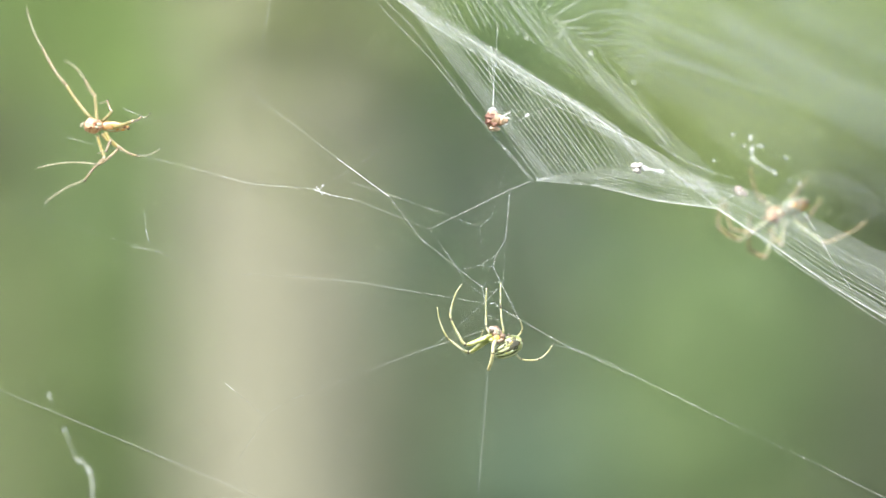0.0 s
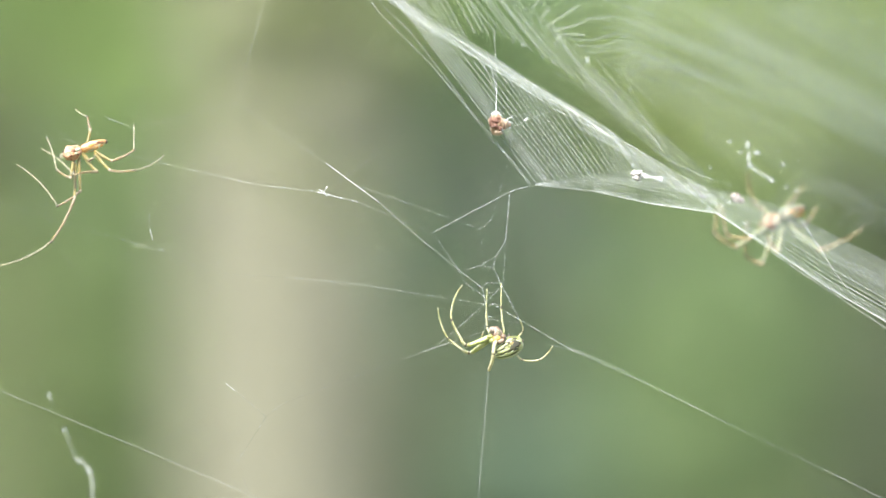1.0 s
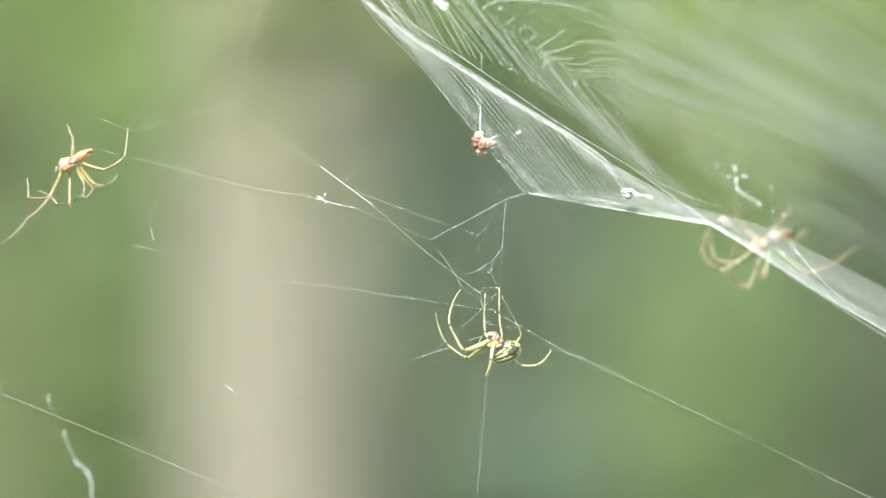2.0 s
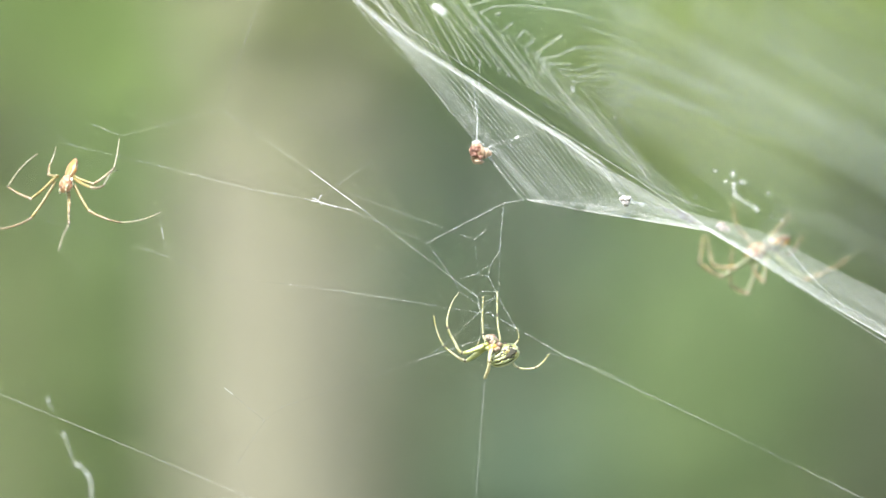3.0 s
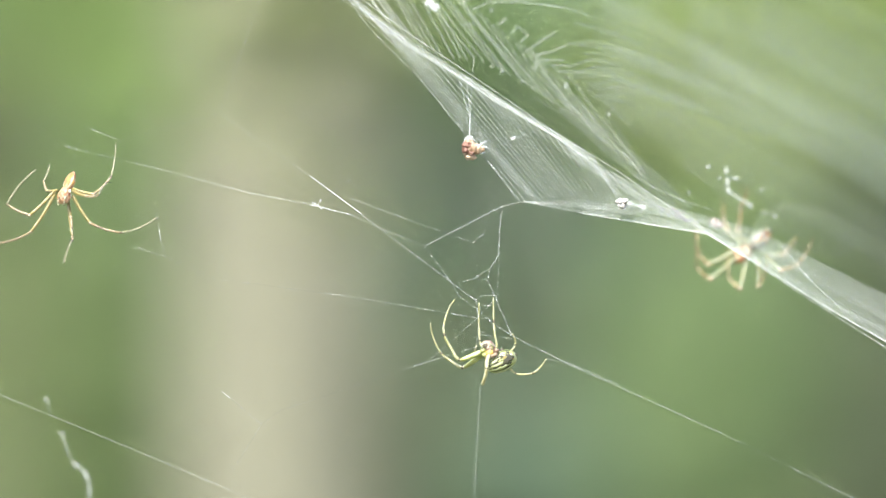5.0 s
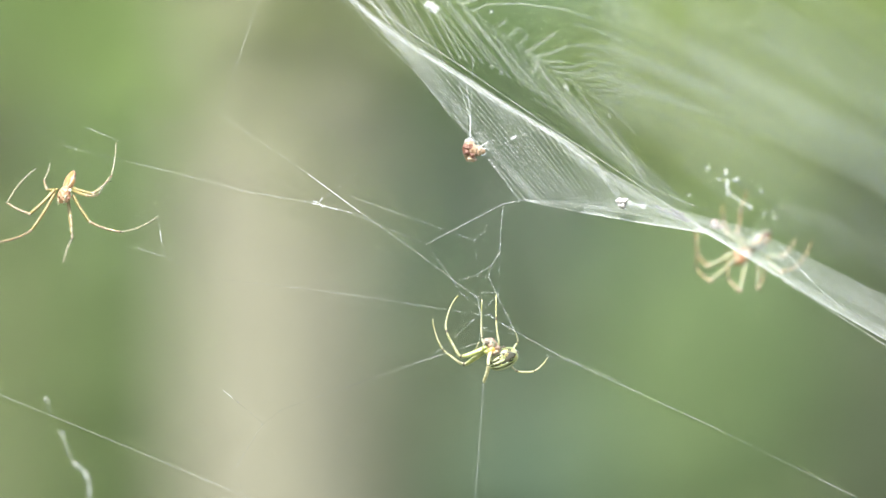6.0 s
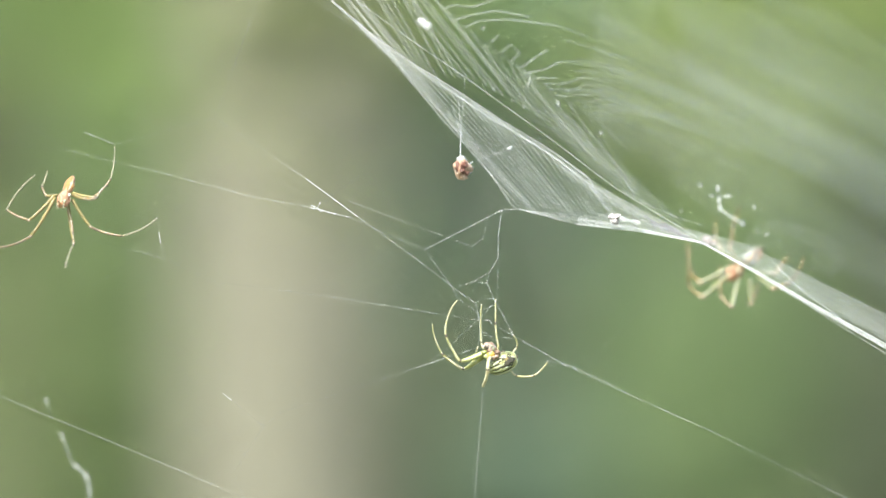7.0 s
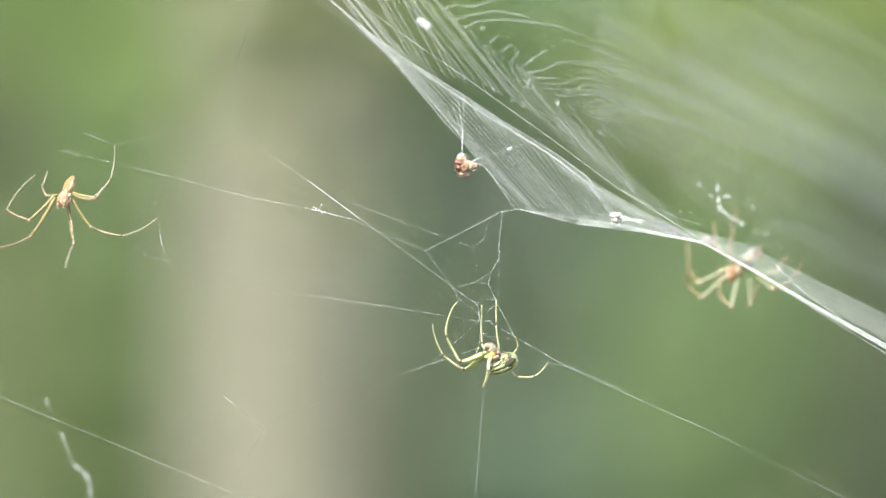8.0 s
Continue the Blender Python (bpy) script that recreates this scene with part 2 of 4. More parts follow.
def carried_by(p, knot, i):
    """Where a point that follows one knot is at SECONDS[i]."""
    return p[0] + SHIFT[i][knot][0], p[1] + SHIFT[i][knot][1]


def along(a, b):
    """The pose of a straight piece, built along x about its middle, between a and b."""
    m = (b - a).to_track_quat("X", "Z").to_matrix().to_4x4()
    m.translation = (a + b) / 2
    return m


grain = random.Random(7)
MOVES = []  # (thing, rows), keyed at the end by motions()


def thread(web, a, b, thick=1.0, orb=(0.0, 0.0), d=(0.0, 0.0), beads=0, still=(0.0, 0.0), name="thread", sag=0.0, mat=None, lead=(None, None), pin=False, taper=1.0):
    """One straight silk thread between two points of the plan, as a piece that sways with them. thick: its radius in steps of 0.0765 mm."""
    ends = [[at(*(carried_by(p, k, i) if k is not None else swayed(*p, i, o, s)), deep * SLANT) for p, k, o, s, deep in zip((a, b), lead, orb, still, d)]
            for i in range(len(SECONDS))]
    spans = [(q - p).length for p, q in ends]
    half, r = (max(spans) + sum(spans) / len(spans)) / 4, thick * UNIT
    bm = bmesh.new()
    if sag:
        tube(bm, [(half * s, 0, sag * UNIT * (s * s - 1)) for s in (-1, -.5, 0, .5, 1)], [r] * 5, 6, caps=False)
    else:
        n = max(1, min(40, int(half / UNIT / 3.5))) if thick < 0.6 else 1
        xs = [-1 + 2 * k / n for k in range(n + 1)]
        tube(bm, [(half * x, 0, 0) for x in xs], [r * (1 + (taper - 1) * (x + 1) / 2) * (grain.uniform(0.55, 1.5) if n > 1 else 1) for x in xs], 5, caps=False)
    for k in range(beads):
        x = random.uniform(-half, half)
        s = random.uniform(0.9, 1.7) * UNIT
        blob(bm, (x, 0, 0), (s * 1.3, s, s), cuts=0)
    ob = part(name, bm, mat or (SILK if thick > 0.36 else SILK_CLEAR), web)
    rows = []
    for t, (p, q) in zip(SECONDS, ends):
        m = along(p, q)
        if pin:
            m.translation = p + (q - p).normalized() * half
        rows.append((t, m))
    MOVES.append((ob, rows))
    return ob


def chain(web, pts, thick=1.0, orb=0.0, d=0.0, beads=0, still=0.0, mat=None, name="thread"):
    for a, b in zip(pts, pts[1:]):
        thread(web, a, b, thick, (orb, orb), (d, d), beads, (still, still), name, mat=mat)


def mixed(a, b, s):
    return tuple(x + (y - x) * s for x, y in zip(a, b))


def on_line(pts, s):
    """The point at share s (0 to 1) along a bent line."""
    x = s * (len(pts) - 1)
    i = min(int(x), len(pts) - 2)
    return mixed(pts[i], pts[i + 1], x - i)


def piece(web, name, bm, mat, u, v, d, orb, label=""):
    """A rigid bit, built about the plan's point (u, v), that is carried along with the web there."""
    ob = part(name, bm, mat, web, label)
    MOVES.append((ob, [(t, Matrix.Translation(at(*swayed(u, v, i, orb), d * SLANT))) for i, t in enumerate(SECONDS)]))
    return ob


# ---- the garden behind ----
def ground():
    bm = bmesh.new()
    bmesh.ops.create_grid(bm, x_segments=60, y_segments=60, size=60)
    for v in bm.verts:
        v.co.z = 0.05 * noise.noise(v.co * 0.4)
        far = max(1.0, v.co.length / 30)
        v.co.x *= far ** 4
        v.co.y *= far ** 4
    ob = new("ground", mesh_of(bm, "ground", SOIL))
    tagged(ob, "dark green weedy soil under the trees", "ground", kind="structure")


def leaf_cloud(name, centre, axes, count, size, mat, parent, shell=0.35):
    """A crown of many small bent leaves scattered in an uneven egg."""
    rng = np.random.default_rng(abs(hash_of(name, centre)))
    verts, faces = [], []
    for _ in range(count):
        d = rng.normal(size=3)
        d /= np.linalg.norm(d)
        lump = 1 + 0.25 * noise.noise(Vector(d) * 2.1 + Vector(centre))
        r = (shell + (1 - shell) * rng.random() ** 0.5) * lump
        c = np.array(centre) + d * r * np.array(axes)
        m = Euler(rng.uniform(-1, 1, 3) * (1.1, 1.1, 3.1)).to_matrix()
        s = size * rng.uniform(0.6, 1.3)
        k = len(verts)
        for x, y, z in ((0, -1, 0), (0.42, 0, 0.12), (0, 1, -0.1), (-0.42, 0, 0.12), (0, 0, 0)):
            p = m @ Vector((x * s, y * s, z * s))
            verts.append((c[0] + p.x, c[1] + p.y, c[2] + p.z))
        faces += [(k, k + 1, k + 4), (k + 1, k + 2, k + 4), (k + 2, k + 3, k + 4), (k + 3, k, k + 4)]
    me = bpy.data.meshes.new(name)
    me.from_pydata(verts, [], faces)
    me.materials.append(mat)
    ob = new(name, me)
    ob.parent = parent
    return ob


def hash_of(name, centre):
    return sum(ord(c) * (i + 1) for i, c in enumerate(name)) + int(centre[0] * 997) + int(centre[2] * 131)


def stem(parent, base, top, r0, r1, mat=None, name="stem"):
    bm = bmesh.new()
    a, b = Vector(base), Vector(top)
    n = 7
    pts = [a.lerp(b, i / n) + Vector((noise.noise(a + b * (i / n)) * 0.03, noise.noise(b + a * i) * 0.03, 0)) for i in range(n + 1)]
    tube(bm, pts, [r0 + (r1 - r0) * i / n for i in range(n + 1)], 10)
    return part(name, bm, mat or BARK, parent)


def shrub(label, centre, axes, count, size, mat, name="shrub", skirt=0.8):
    ob = empty(name, label, "shrub", where=(centre[0], centre[1], 0))
    local = (0, 0, centre[2])
    for k in range(3):
        a = k * 2.1
        stem(ob, (0.05 * math.cos(a), 0.05 * math.sin(a), -0.05), (0.4 * axes[0] * math.cos(a), 0.4 * axes[1] * math.sin(a), centre[2]), 0.008, 0.003, TWIG)
    leaf_cloud("leaves", local, axes, count, size, mat, ob)
    low = (centre[2] - axes[2]) / 2
    if low > 0.3:
        leaf_cloud("lower_leaves", (0, 0, low), (axes[0] * 1.5, axes[1] * 1.5, low * skirt), 1500, size * 1.3, mat, ob)
    return ob


def pale_tree():
    """The pale slender trunk that shows blurred behind the web."""
    x, y = -0.098, 2.4
    ob = empty("tree", "slender tree with pale smooth bark, far out of focus", "tree", where=(x, y, 0))
    bm = bmesh.new()
    n = 80
    pts = [(0.012 * math.sin(i * 0.31), 0.01 * math.cos(i * 0.23), -0.05 + 7.4 * i / n) for i in range(n + 1)]
    tube(bm, pts, [(0.077 - 0.036 * i / n + 0.04 * math.exp(-i * 0.5)) * (1 + 0.04 * noise.noise(Vector((0, 0, i * 0.7)))) for i in range(n + 1)], 20)
    part("trunk", bm, BARK, ob)
    for k in range(8):
        a, z = k * 2.4 + 0.6, 6.2 + 0.15 * k
        stem(ob, (0.03 * math.cos(a), 0.03 * math.sin(a), z), (0.9 * math.cos(a), 0.9 * math.sin(a), z + 1.0), 0.022, 0.006, name="limb")
    leaf_cloud("crown", (0, 0, 8.0), (1.3, 1.3, 1.0), 5000, 0.05, LEAF_MID, ob)


def hanging_twig():
    """A leafy twig that hangs into the top of the view, well behind the web."""
    ob = empty("hanging_twig", "thin leafy twig hanging down, olive green, out of focus", "twig", where=(-0.056, 1.0, 2.488))
    stem(ob, (0.02, 0.02, 0.4), (0, 0, -0.86), 0.003, 0.001, TWIG)
    leaf_cloud("leaves", (0, 0, -0.895), (0.046, 0.035, 0.043), 160, 0.009, LEAF_TWIG, ob, 0.1)
    leaf_cloud("drooping_leaves", (0.008, 0, -0.93), (0.046, 0.035, 0.06), 120, 0.009, LEAF_TWIG, ob, 0.1)
    leaf_cloud("upper_leaves", (0.01, 0, -0.5), (0.08, 0.06, 0.3), 260, 0.012, LEAF_TWIG, ob, 0.1)



ground()
pale_tree()
hanging_twig()
shrub("tall dark green hedge shrub, far out of focus", (0.1, 6.2, 1.4), (1.9, 0.7, 1.5), 26000, 0.045, LEAF_DARK, "hedge_shrub")
shrub("bright green leafy shrub, far out of focus", (0.325, 4.6, 1.345), (0.130, 0.15, 0.21), 2800, 0.022, LEAF_LIGHT)
shrub("bright green leafy shrub, far out of focus", (-0.425, 4.4, 1.345), (0.21, 0.16, 0.25), 3000, 0.022, LEAF_MID)
shrub("yellow-green leafy shrub, far out of focus", (-0.30, 5.0, 1.83), (0.36, 0.2, 0.20), 4400, 0.024, LEAF_LIME, skirt=0.5)
shrub("yellow-green shrub with dry leaves, far out of focus", (0.56, 5.2, 1.76), (0.32, 0.2, 0.24), 6200, 0.024, LEAF_YELLOW, skirt=0.45)
shrub("low olive shrub with dry leaves, far out of focus", (0.60, 5.2, 1.27), (0.16, 0.15, 0.32), 2100, 0.022, LEAF_SHADE)
shrub("light green leafy shrub, far out of focus", (0.395, 5.4, 1.75), (0.20, 0.16, 0.2), 4000, 0.022, LEAF_YELLOW, skirt=0.45)
shrub("yellow-green leafy shrub, far out of focus", (-0.325, 4.8, 1.68), (0.12, 0.10, 0.11), 800, 0.022, LEAF_LIME)
shrub("drab dry-leaved shrub, far out of focus", (-0.068, 4.4, 1.26), (0.078, 0.10, 0.19), 3200, 0.02, LEAF_DULL)
shrub("low blue-green shrub, far out of focus", (0.10, 5.0, 1.19), (0.19, 0.14, 0.11), 2400, 0.022, LEAF_TEAL)
shrub("deep green leafy shrub, far out of focus", (0.08, 5.0, 1.77), (0.11, 0.10, 0.13), 900, 0.022, LEAF_DEEP, skirt=0.4)
shrub("dull green weed, far out of focus", (-0.372, 3.0, 1.585), (0.055, 0.05, 0.075), 420, 0.014, LEAF_OLIVE, "tall_weed")

# ---- the web's scaffold threads ----
scaffold = empty("scaffold_web", "loose scaffold of fine pale silk threads strung in mid air", "spider web")
W = scaffold
# around the upper left knot
thread(W, (388, 198), (490, -90), 0.39, still=(0, .75), lead=(8, None), pin=True, mat=SILK)
thread(W, (388, 198), (210, 245), 0.30, lead=(8, 8))
thread(W, (210, 245), (156, 223), 0.45, lead=(8, 8), beads=1)
chain(W, [(138, 258), (133, 292)], 0.36)
chain(W, [(156, 223), (140, 258)], 0.24)
thread(W, (388, 198), (548, 306), 0.37, lead=(8, 11), mat=SILK)
# the beaded left line with its tuft
chain(W, [(120, 254), (300, 297), (440, 337)], 0.35, beads=5, mat=SILK)
chain(W, [(440, 337), (548, 356)], 0.43, beads=4)
chain(W, [(548, 357), (565, 360), (585, 366), (620, 374)], 0.43, beads=4, mat=SILK_BRIGHT)
chain(W, [(620, 374), (680, 402), (755, 433)], 0.36)
chain(W, [(-30, 160), (130, 255)], 0.18)
chain(W, [(-30, 237), (125, 254)], 0.18)
chain(W, [(552, 353), (562, 357), (568, 347)], 0.52, beads=2, mat=SILK_BRIGHT)
chain(W, [(562, 357), (568, 364)], 0.62, beads=2, mat=SILK_BRIGHT)
chain(W, [(566, 352), (655, 288)], 0.36)
chain(W, [(440, 337), (385, 487)], 0.23)
# the stout bright thread and on to the middle
thread(W, (548, 306), (640, 374), 0.72, mat=SILK_BRIGHT, lead=(11, 11))
thread(W, (640, 374), (740, 450), 0.49, lead=(11, None))
chain(W, [(740, 450), (800, 497)], 0.47)
chain(W, [(800, 497), (843, 530)], 0.52)
chain(W, [(618, 345), (715, 382), (838, 427), (857, 412)], 0.38)
chain(W, [(857, 412), (888, 300)], 0.26)
chain(W, [(838, 427), (846, 500)], 0.24)
chain(W, [(655, 288), (715, 385)], 0.18)
# from the two knots under the sheet down to the middle
chain(W, [(755, 433), (890, 363), (922, 357)], 0.62, beads=1)
chain(W, [(755, 433), (800, 497), (812, 520)], 0.41)
chain(W, [(890, 364), (885, 410), (883, 447), (867, 472), (862, 493), (880, 530), (912, 583)], 0.56, beads=1)
chain(W, [(883, 447), (880, 520)], 0.36)
chain(W, [(862, 493), (838, 490), (810, 498)], 0.47)
chain(W, [(867, 472), (838, 490)], 0.42)
chain(W, [(812, 520), (845, 543), (850, 560)], 0.41)
chain(W, [(830, 519), (843, 528), (851, 520), (880, 520)], 0.47)
chain(W, [(880, 522), (851, 553), (800, 600), (768, 626)], 0.38)
chain(W, [(843, 530), (851, 560), (850, 600)], 0.42)
chain(W, [(880, 530), (850, 540)], 0.36)
chain(W, [(856, 558), (868, 556), (872, 562), (912, 583)], 0.52, beads=2)
chain(W, [(856, 582), (912, 588)], 0.36)
chain(W, [(854, 578), (864, 578)], 0.72)
# long lines out of the middle
chain(W, [(384, 487), (500, 503)], 0.29)
chain(W, [(500, 503), (620, 520)], 0.38)
chain(W, [(620, 520), (848, 557)], 0.38, mat=SILK)
chain(W, [(300, 447), (384, 487)], 0.22)
chain(W, [(-40, 350), (90, 390), (300, 447)], 0.24)
chain(W, [(850, 603), (740, 640)], 0.47)
chain(W, [(740, 640), (640, 675)], 0.35)
chain(W, [(640, 675), (500, 722)], 0.31)
thread(W, (858, 672), (838, 930), 0.40, still=(0, .4), lead=(6, None), pin=True)
chain(W, [(912, 583), (1003, 636), (1136, 696), (1272, 758)], 0.48, beads=5)
chain(W, [(968, 628), (1003, 637)], 0.41)
chain(W, [(1003, 633), (1100, 676)], 0.42)
chain(W, [(1272, 758), (1450, 846)], 0.36, beads=5)
thread(W, (1450, 846), (1620, 930), 0.45, still=(0, .2), beads=3, pin=True)
chain(W, [(1212, 440), (1130, 545), (1030, 645)], 0.22)
# the low left triangle and small strays
chain(W, [(397, 688), (412, 700)], 0.56, mat=SILK_BRIGHT)
chain(W, [(412, 700), (468, 747)], 0.30, mat=SILK)
chain(W, [(468, 747), (418, 825)], 0.34, mat=SILK)
chain(W, [(418, 825), (442, 900)], 0.34)
chain(W, [(468, 747), (502, 721)], 0.24, beads=1)
chain(W, [(286, 372), (290, 400)], 0.36)
chain(W, [(290, 400), (293, 420)], 0.62, mat=SILK_BRIGHT)
chain(W, [(293, 420), (300, 447), (255, 432)], 0.34)
chain(W, [(92, 362), (105, 440), (168, 496), (240, 452)], 0.19)
chain(W, [(90, 350), (90, 385)], 0.24)

# the near line low on the left
low_line = empty("guy_thread", "long pale guy thread of silk, sharp and taut", "spider thread")
LOW = series((0, 0, 0, 0, 0, 1, 0, 3, 0, 7, 0, 7, 0, 7, 0, 8, 0, 8, 0, 9, 0, 11, 0, 12, 0, 12), 0.0)
bm = bmesh.new()
tube(bm, [at(-60, 666) , at(220, 781), at(520, 907)], [0.42 * UNIT] * 3, 6)
line = part("thread", bm, SILK, low_line)
MOVES.append((line, [(t, Matrix.Translation((0, 0, -LOW[i][1] * UNIT))) for i, t in enumerate(SECONDS)]))

# the refuse-covered strand beside it, behind the plane of focus
refuse = empty("refuse_strand", "clotted strand of pale silk and plant fluff, out of focus", "spider silk")
bm = bmesh.new()
D = 0.021
tube(bm, [at(*p, D) - at(148, 832, D) for p in ((112, 768), (122, 795), (132, 820), (148, 830), (160, 850), (162, 870), (160, 900))],
     [r * UNIT for r in (2.2, 1.3, 1.4, 3.2, 3.4, 3.6, 3.4)], 7)
blob(bm, at(112, 768, D) - at(148, 832, D), (4 * UNIT, 4 * UNIT, 5 * UNIT), 0.4, 2, 1)
blob(bm, at(138, 824, D) - at(148, 832, D), (7 * UNIT, 4 * UNIT, 5 * UNIT), 0.6, 3, 1)
blob(bm, at(156, 842, D) - at(148, 832, D), (5 * UNIT, 4 * UNIT, 8 * UNIT), 0.6, 4, 1)
strand = part("clot", bm, SILK_CLEAR, refuse)
bm = bmesh.new()
blob(bm, (0, 0, 0), (4 * UNIT, 4 * UNIT, 6 * UNIT), 0.5, 5, 1)
tube(bm, [(0, 0, 0), (8 * UNIT, 0, -24 * UNIT)], [1.4 * UNIT, 0.7 * UNIT], 6)
tip = part("fluff", bm, SILK_CLEAR, refuse)
FLUFF = series((2, -8, 1, -9, 2, -8, 1, -5, 0, 0, 0, 0, -1, 0, -3, 0, -3, -1, -5, 0, -3, 2, -3, 3, -2, 3), 0.0)
for ob, u, v in ((strand, 148, 832), (tip, 85, 708)):
    MOVES.append((ob, [(t, Matrix.Translation(at(u + FLUFF[i][0], v + FLUFF[i][1], D))) for i, t in enumerate(SECONDS)]))

# ---- the tented sheet of parallel strands ----
sheet = empty("sheet_web", "tented sheet of close parallel silk strands", "spider web")
FOLD = [(668, 44), (700, 66), (745, 96), (835, 150), (900, 192), (1000, 250), (1062, 300)]
RIM = [(926, 357), (958, 354), (1000, 352), (1050, 353), (1108, 362)]
rng = random.Random(4)
N = 29
EDGE = [(600, -22), (668, 36), (745, 92), (835, 147), (900, 190), (1000, 250), (1060, 292), (1100, 330)]


def height_of(line, u):
    """How far down a bent line lies at u."""
    return float(np.interp(u, [p[0] for p in line], [p[1] for p in line]))


def along_fold(u, below):
    """A point under the folded edge."""
    return (u, height_of(EDGE, u) + below)


for k in range(N):
    s = 0.05 + 0.95 * (1 - (1 - k / (N - 1)) ** 1.2)
    a, b = on_line(FOLD, s ** 0.9), on_line(RIM, s)
    a = mixed(a, b, 0.06 + 0.05 * rng.random())
    b = (b[0] + rng.uniform(-2, 2), b[1])
    dz = 0.001 + 0.004 * s
    r = rng.uniform(0.50, 0.64)
    w = 0.7 + .15 * s
    thread(sheet, a, b, r, orb=(w, 0.1 + .5 * s), d=(dz, 0.002 + 0.005 * s), beads=rng.choice((0, 0, 0, 1)), name="strand", mat=SILK_FAN)
    # each strand bends over and runs on in the fold
    c = along_fold(a[0] - 34, 5 + 3 * rng.random())
    e = along_fold(c[0] - rng.uniform(45, 150), rng.uniform(0, 3))
    thread(sheet, c, a, r * .9, orb=(w + .02, w), d=(dz, dz), name="strand", mat=SILK)
    thread(sheet, e, c, r * .8, orb=(w + .04, w + .02), d=(dz, dz), name="strand", mat=SILK_CLEAR)
# the close film under the fold: fine short strands that thin out downwards
for k in range(84):
    s = (k + rng.random()) / 84
    a, b = on_line(FOLD, s ** 0.9), on_line(RIM, s)
    a = along_fold(a[0] - 22, 1)
    reach = rng.uniform(.10, .22) + .30 * s ** 2 + .55 * max(0, s - .72)
    thread(sheet, a, mixed(a, b, reach), 1.7, orb=(0.82, 0.72), d=(0.006 + .005 * s, 0.006 + .004 * s), name="film_strand", mat=SILK_FILM, taper=0.25)
# the folded edge, a bundle of strands seen along their length
for k in range(15):
    off = 0.9 * k - 7
    pts = [(u + off * .55 * (1 - .09 * i) + rng.uniform(-.5, .5), v - off * .6 * (1 - .09 * i)) for i, (u, v) in enumerate(EDGE)]
    pts[-1] = (pts[-1][0] - 3 * k + 8, pts[-1][1] - k + 6)
    chain(sheet, pts[:rng.choice((5, 6, 7, 8, 8))], rng.uniform(0.28, 0.46), orb=0.52 + 0.025 * k, d=0.0015, name="fold_strand", mat=SILK if k % 4 == 0 else SILK_CLEAR)
chain(sheet, EDGE, 0.42, orb=0.84, d=0.005, name="fold_strand", beads=1, mat=SILK)
# the last strands, beyond the husk
for k in range(8):
    s = k / 7
    thread(sheet, mixed((1072, 308), (1200, 386), s), mixed((1118, 366), (1246, 402), s), rng.uniform(.36, .44), orb=(.85, .6), d=(0.011, 0.006), beads=rng.choice((0, 1, 2)), name="strand", mat=SILK)
# the close film beyond the husk
for k in range(30):
    s = (k + rng.random()) / 30
    a, b = mixed((1050, 292), (1222, 386), s), mixed((1108, 364), (1252, 408), s)
    thread(sheet, a, mixed(a, b, rng.uniform(.75, 1)), 2.6, orb=(.86, .62), d=(0.008, 0.006), name="film_strand", mat=SILK_FILM)
chain(sheet, [(1052, 288), (1080, 306), (1105, 322), (1150, 346)], 0.45, orb=0.84, d=0.004, beads=4, mat=SILK)
# thin veil towards the knot
for k in range(2):
    chain(sheet, [(1004 - 3 * k, 264 + 6 * k), (1098 - 3 * k, 326 + 6 * k), (1180 - 3 * k, 376 + 6 * k), (1246, 408)], 2.9, orb=0.6, d=0.006, name="veil_strand", mat=SILK_VEIL)
# outermost lines on the open side
chain(sheet, [(600, -30), (655, 46), (745, 137), (840, 250), (922, 357)], 0.45, orb=0.1, beads=3, mat=SILK)
chain(sheet, [(745, 137), (800, 205), (870, 292), (918, 356)], 0.4, orb=0.1, beads=1)
chain(sheet, [(618, -20), (660, 42), (705, 85), (800, 208)], 0.5, orb=0.3, beads=2)
# the lower tongue, running away to the side: crisp lines along its lower edge, a close film above
TOP = [(930, 356), (1050, 351), (1140, 364), (1250, 387), (1340, 412), (1450, 468), (1640, 564)]
LOWEDGE = [(930, 358), (1030, 377), (1140, 394), (1250, 412), (1350, 470), (1450, 533), (1640, 642)]


def tongue_strand(lane, w, thick, mat, cuts, beads=0, start=0):
    """One strand of the tongue; lane: 0 on its lower edge, 1 on its upper."""
    for i in range(start, cuts):
        x0, x1 = i / cuts, (i + 1) / cuts
        spread = 1.9 if mat is SILK_FAN else 0.0  # the strands stand wider apart near the knot
        a, b = (mixed(on_line(LOWEDGE, x), on_line(TOP, x), 1 - (1 - lane) ** (1 + spread * (1 - min(1, x / 0.45)))) for x in (x0, x1))
        w0, w1 = (0.1 + (w - 0.1) * min(1.0, x / 0.28) if w > 0.1 else w for x in (x0, x1))
        high = (math.dist(on_line(LOWEDGE, x0), on_line(TOP, x0)) + math.dist(on_line(LOWEDGE, x1), on_line(TOP, x1))) / 2
        fine = min(1.0, 0.4 + 3 * x0)
        thread(sheet, a, b, (thick * high if mat is SILK_VEIL else thick) * fine, orb=(w0, w1), d=(0.001 + 0.012 * lane * x0, 0.001 + 0.012 * lane * x1), beads=beads if rng.random() < .4 else 0, name="tongue_strand", mat=mat)


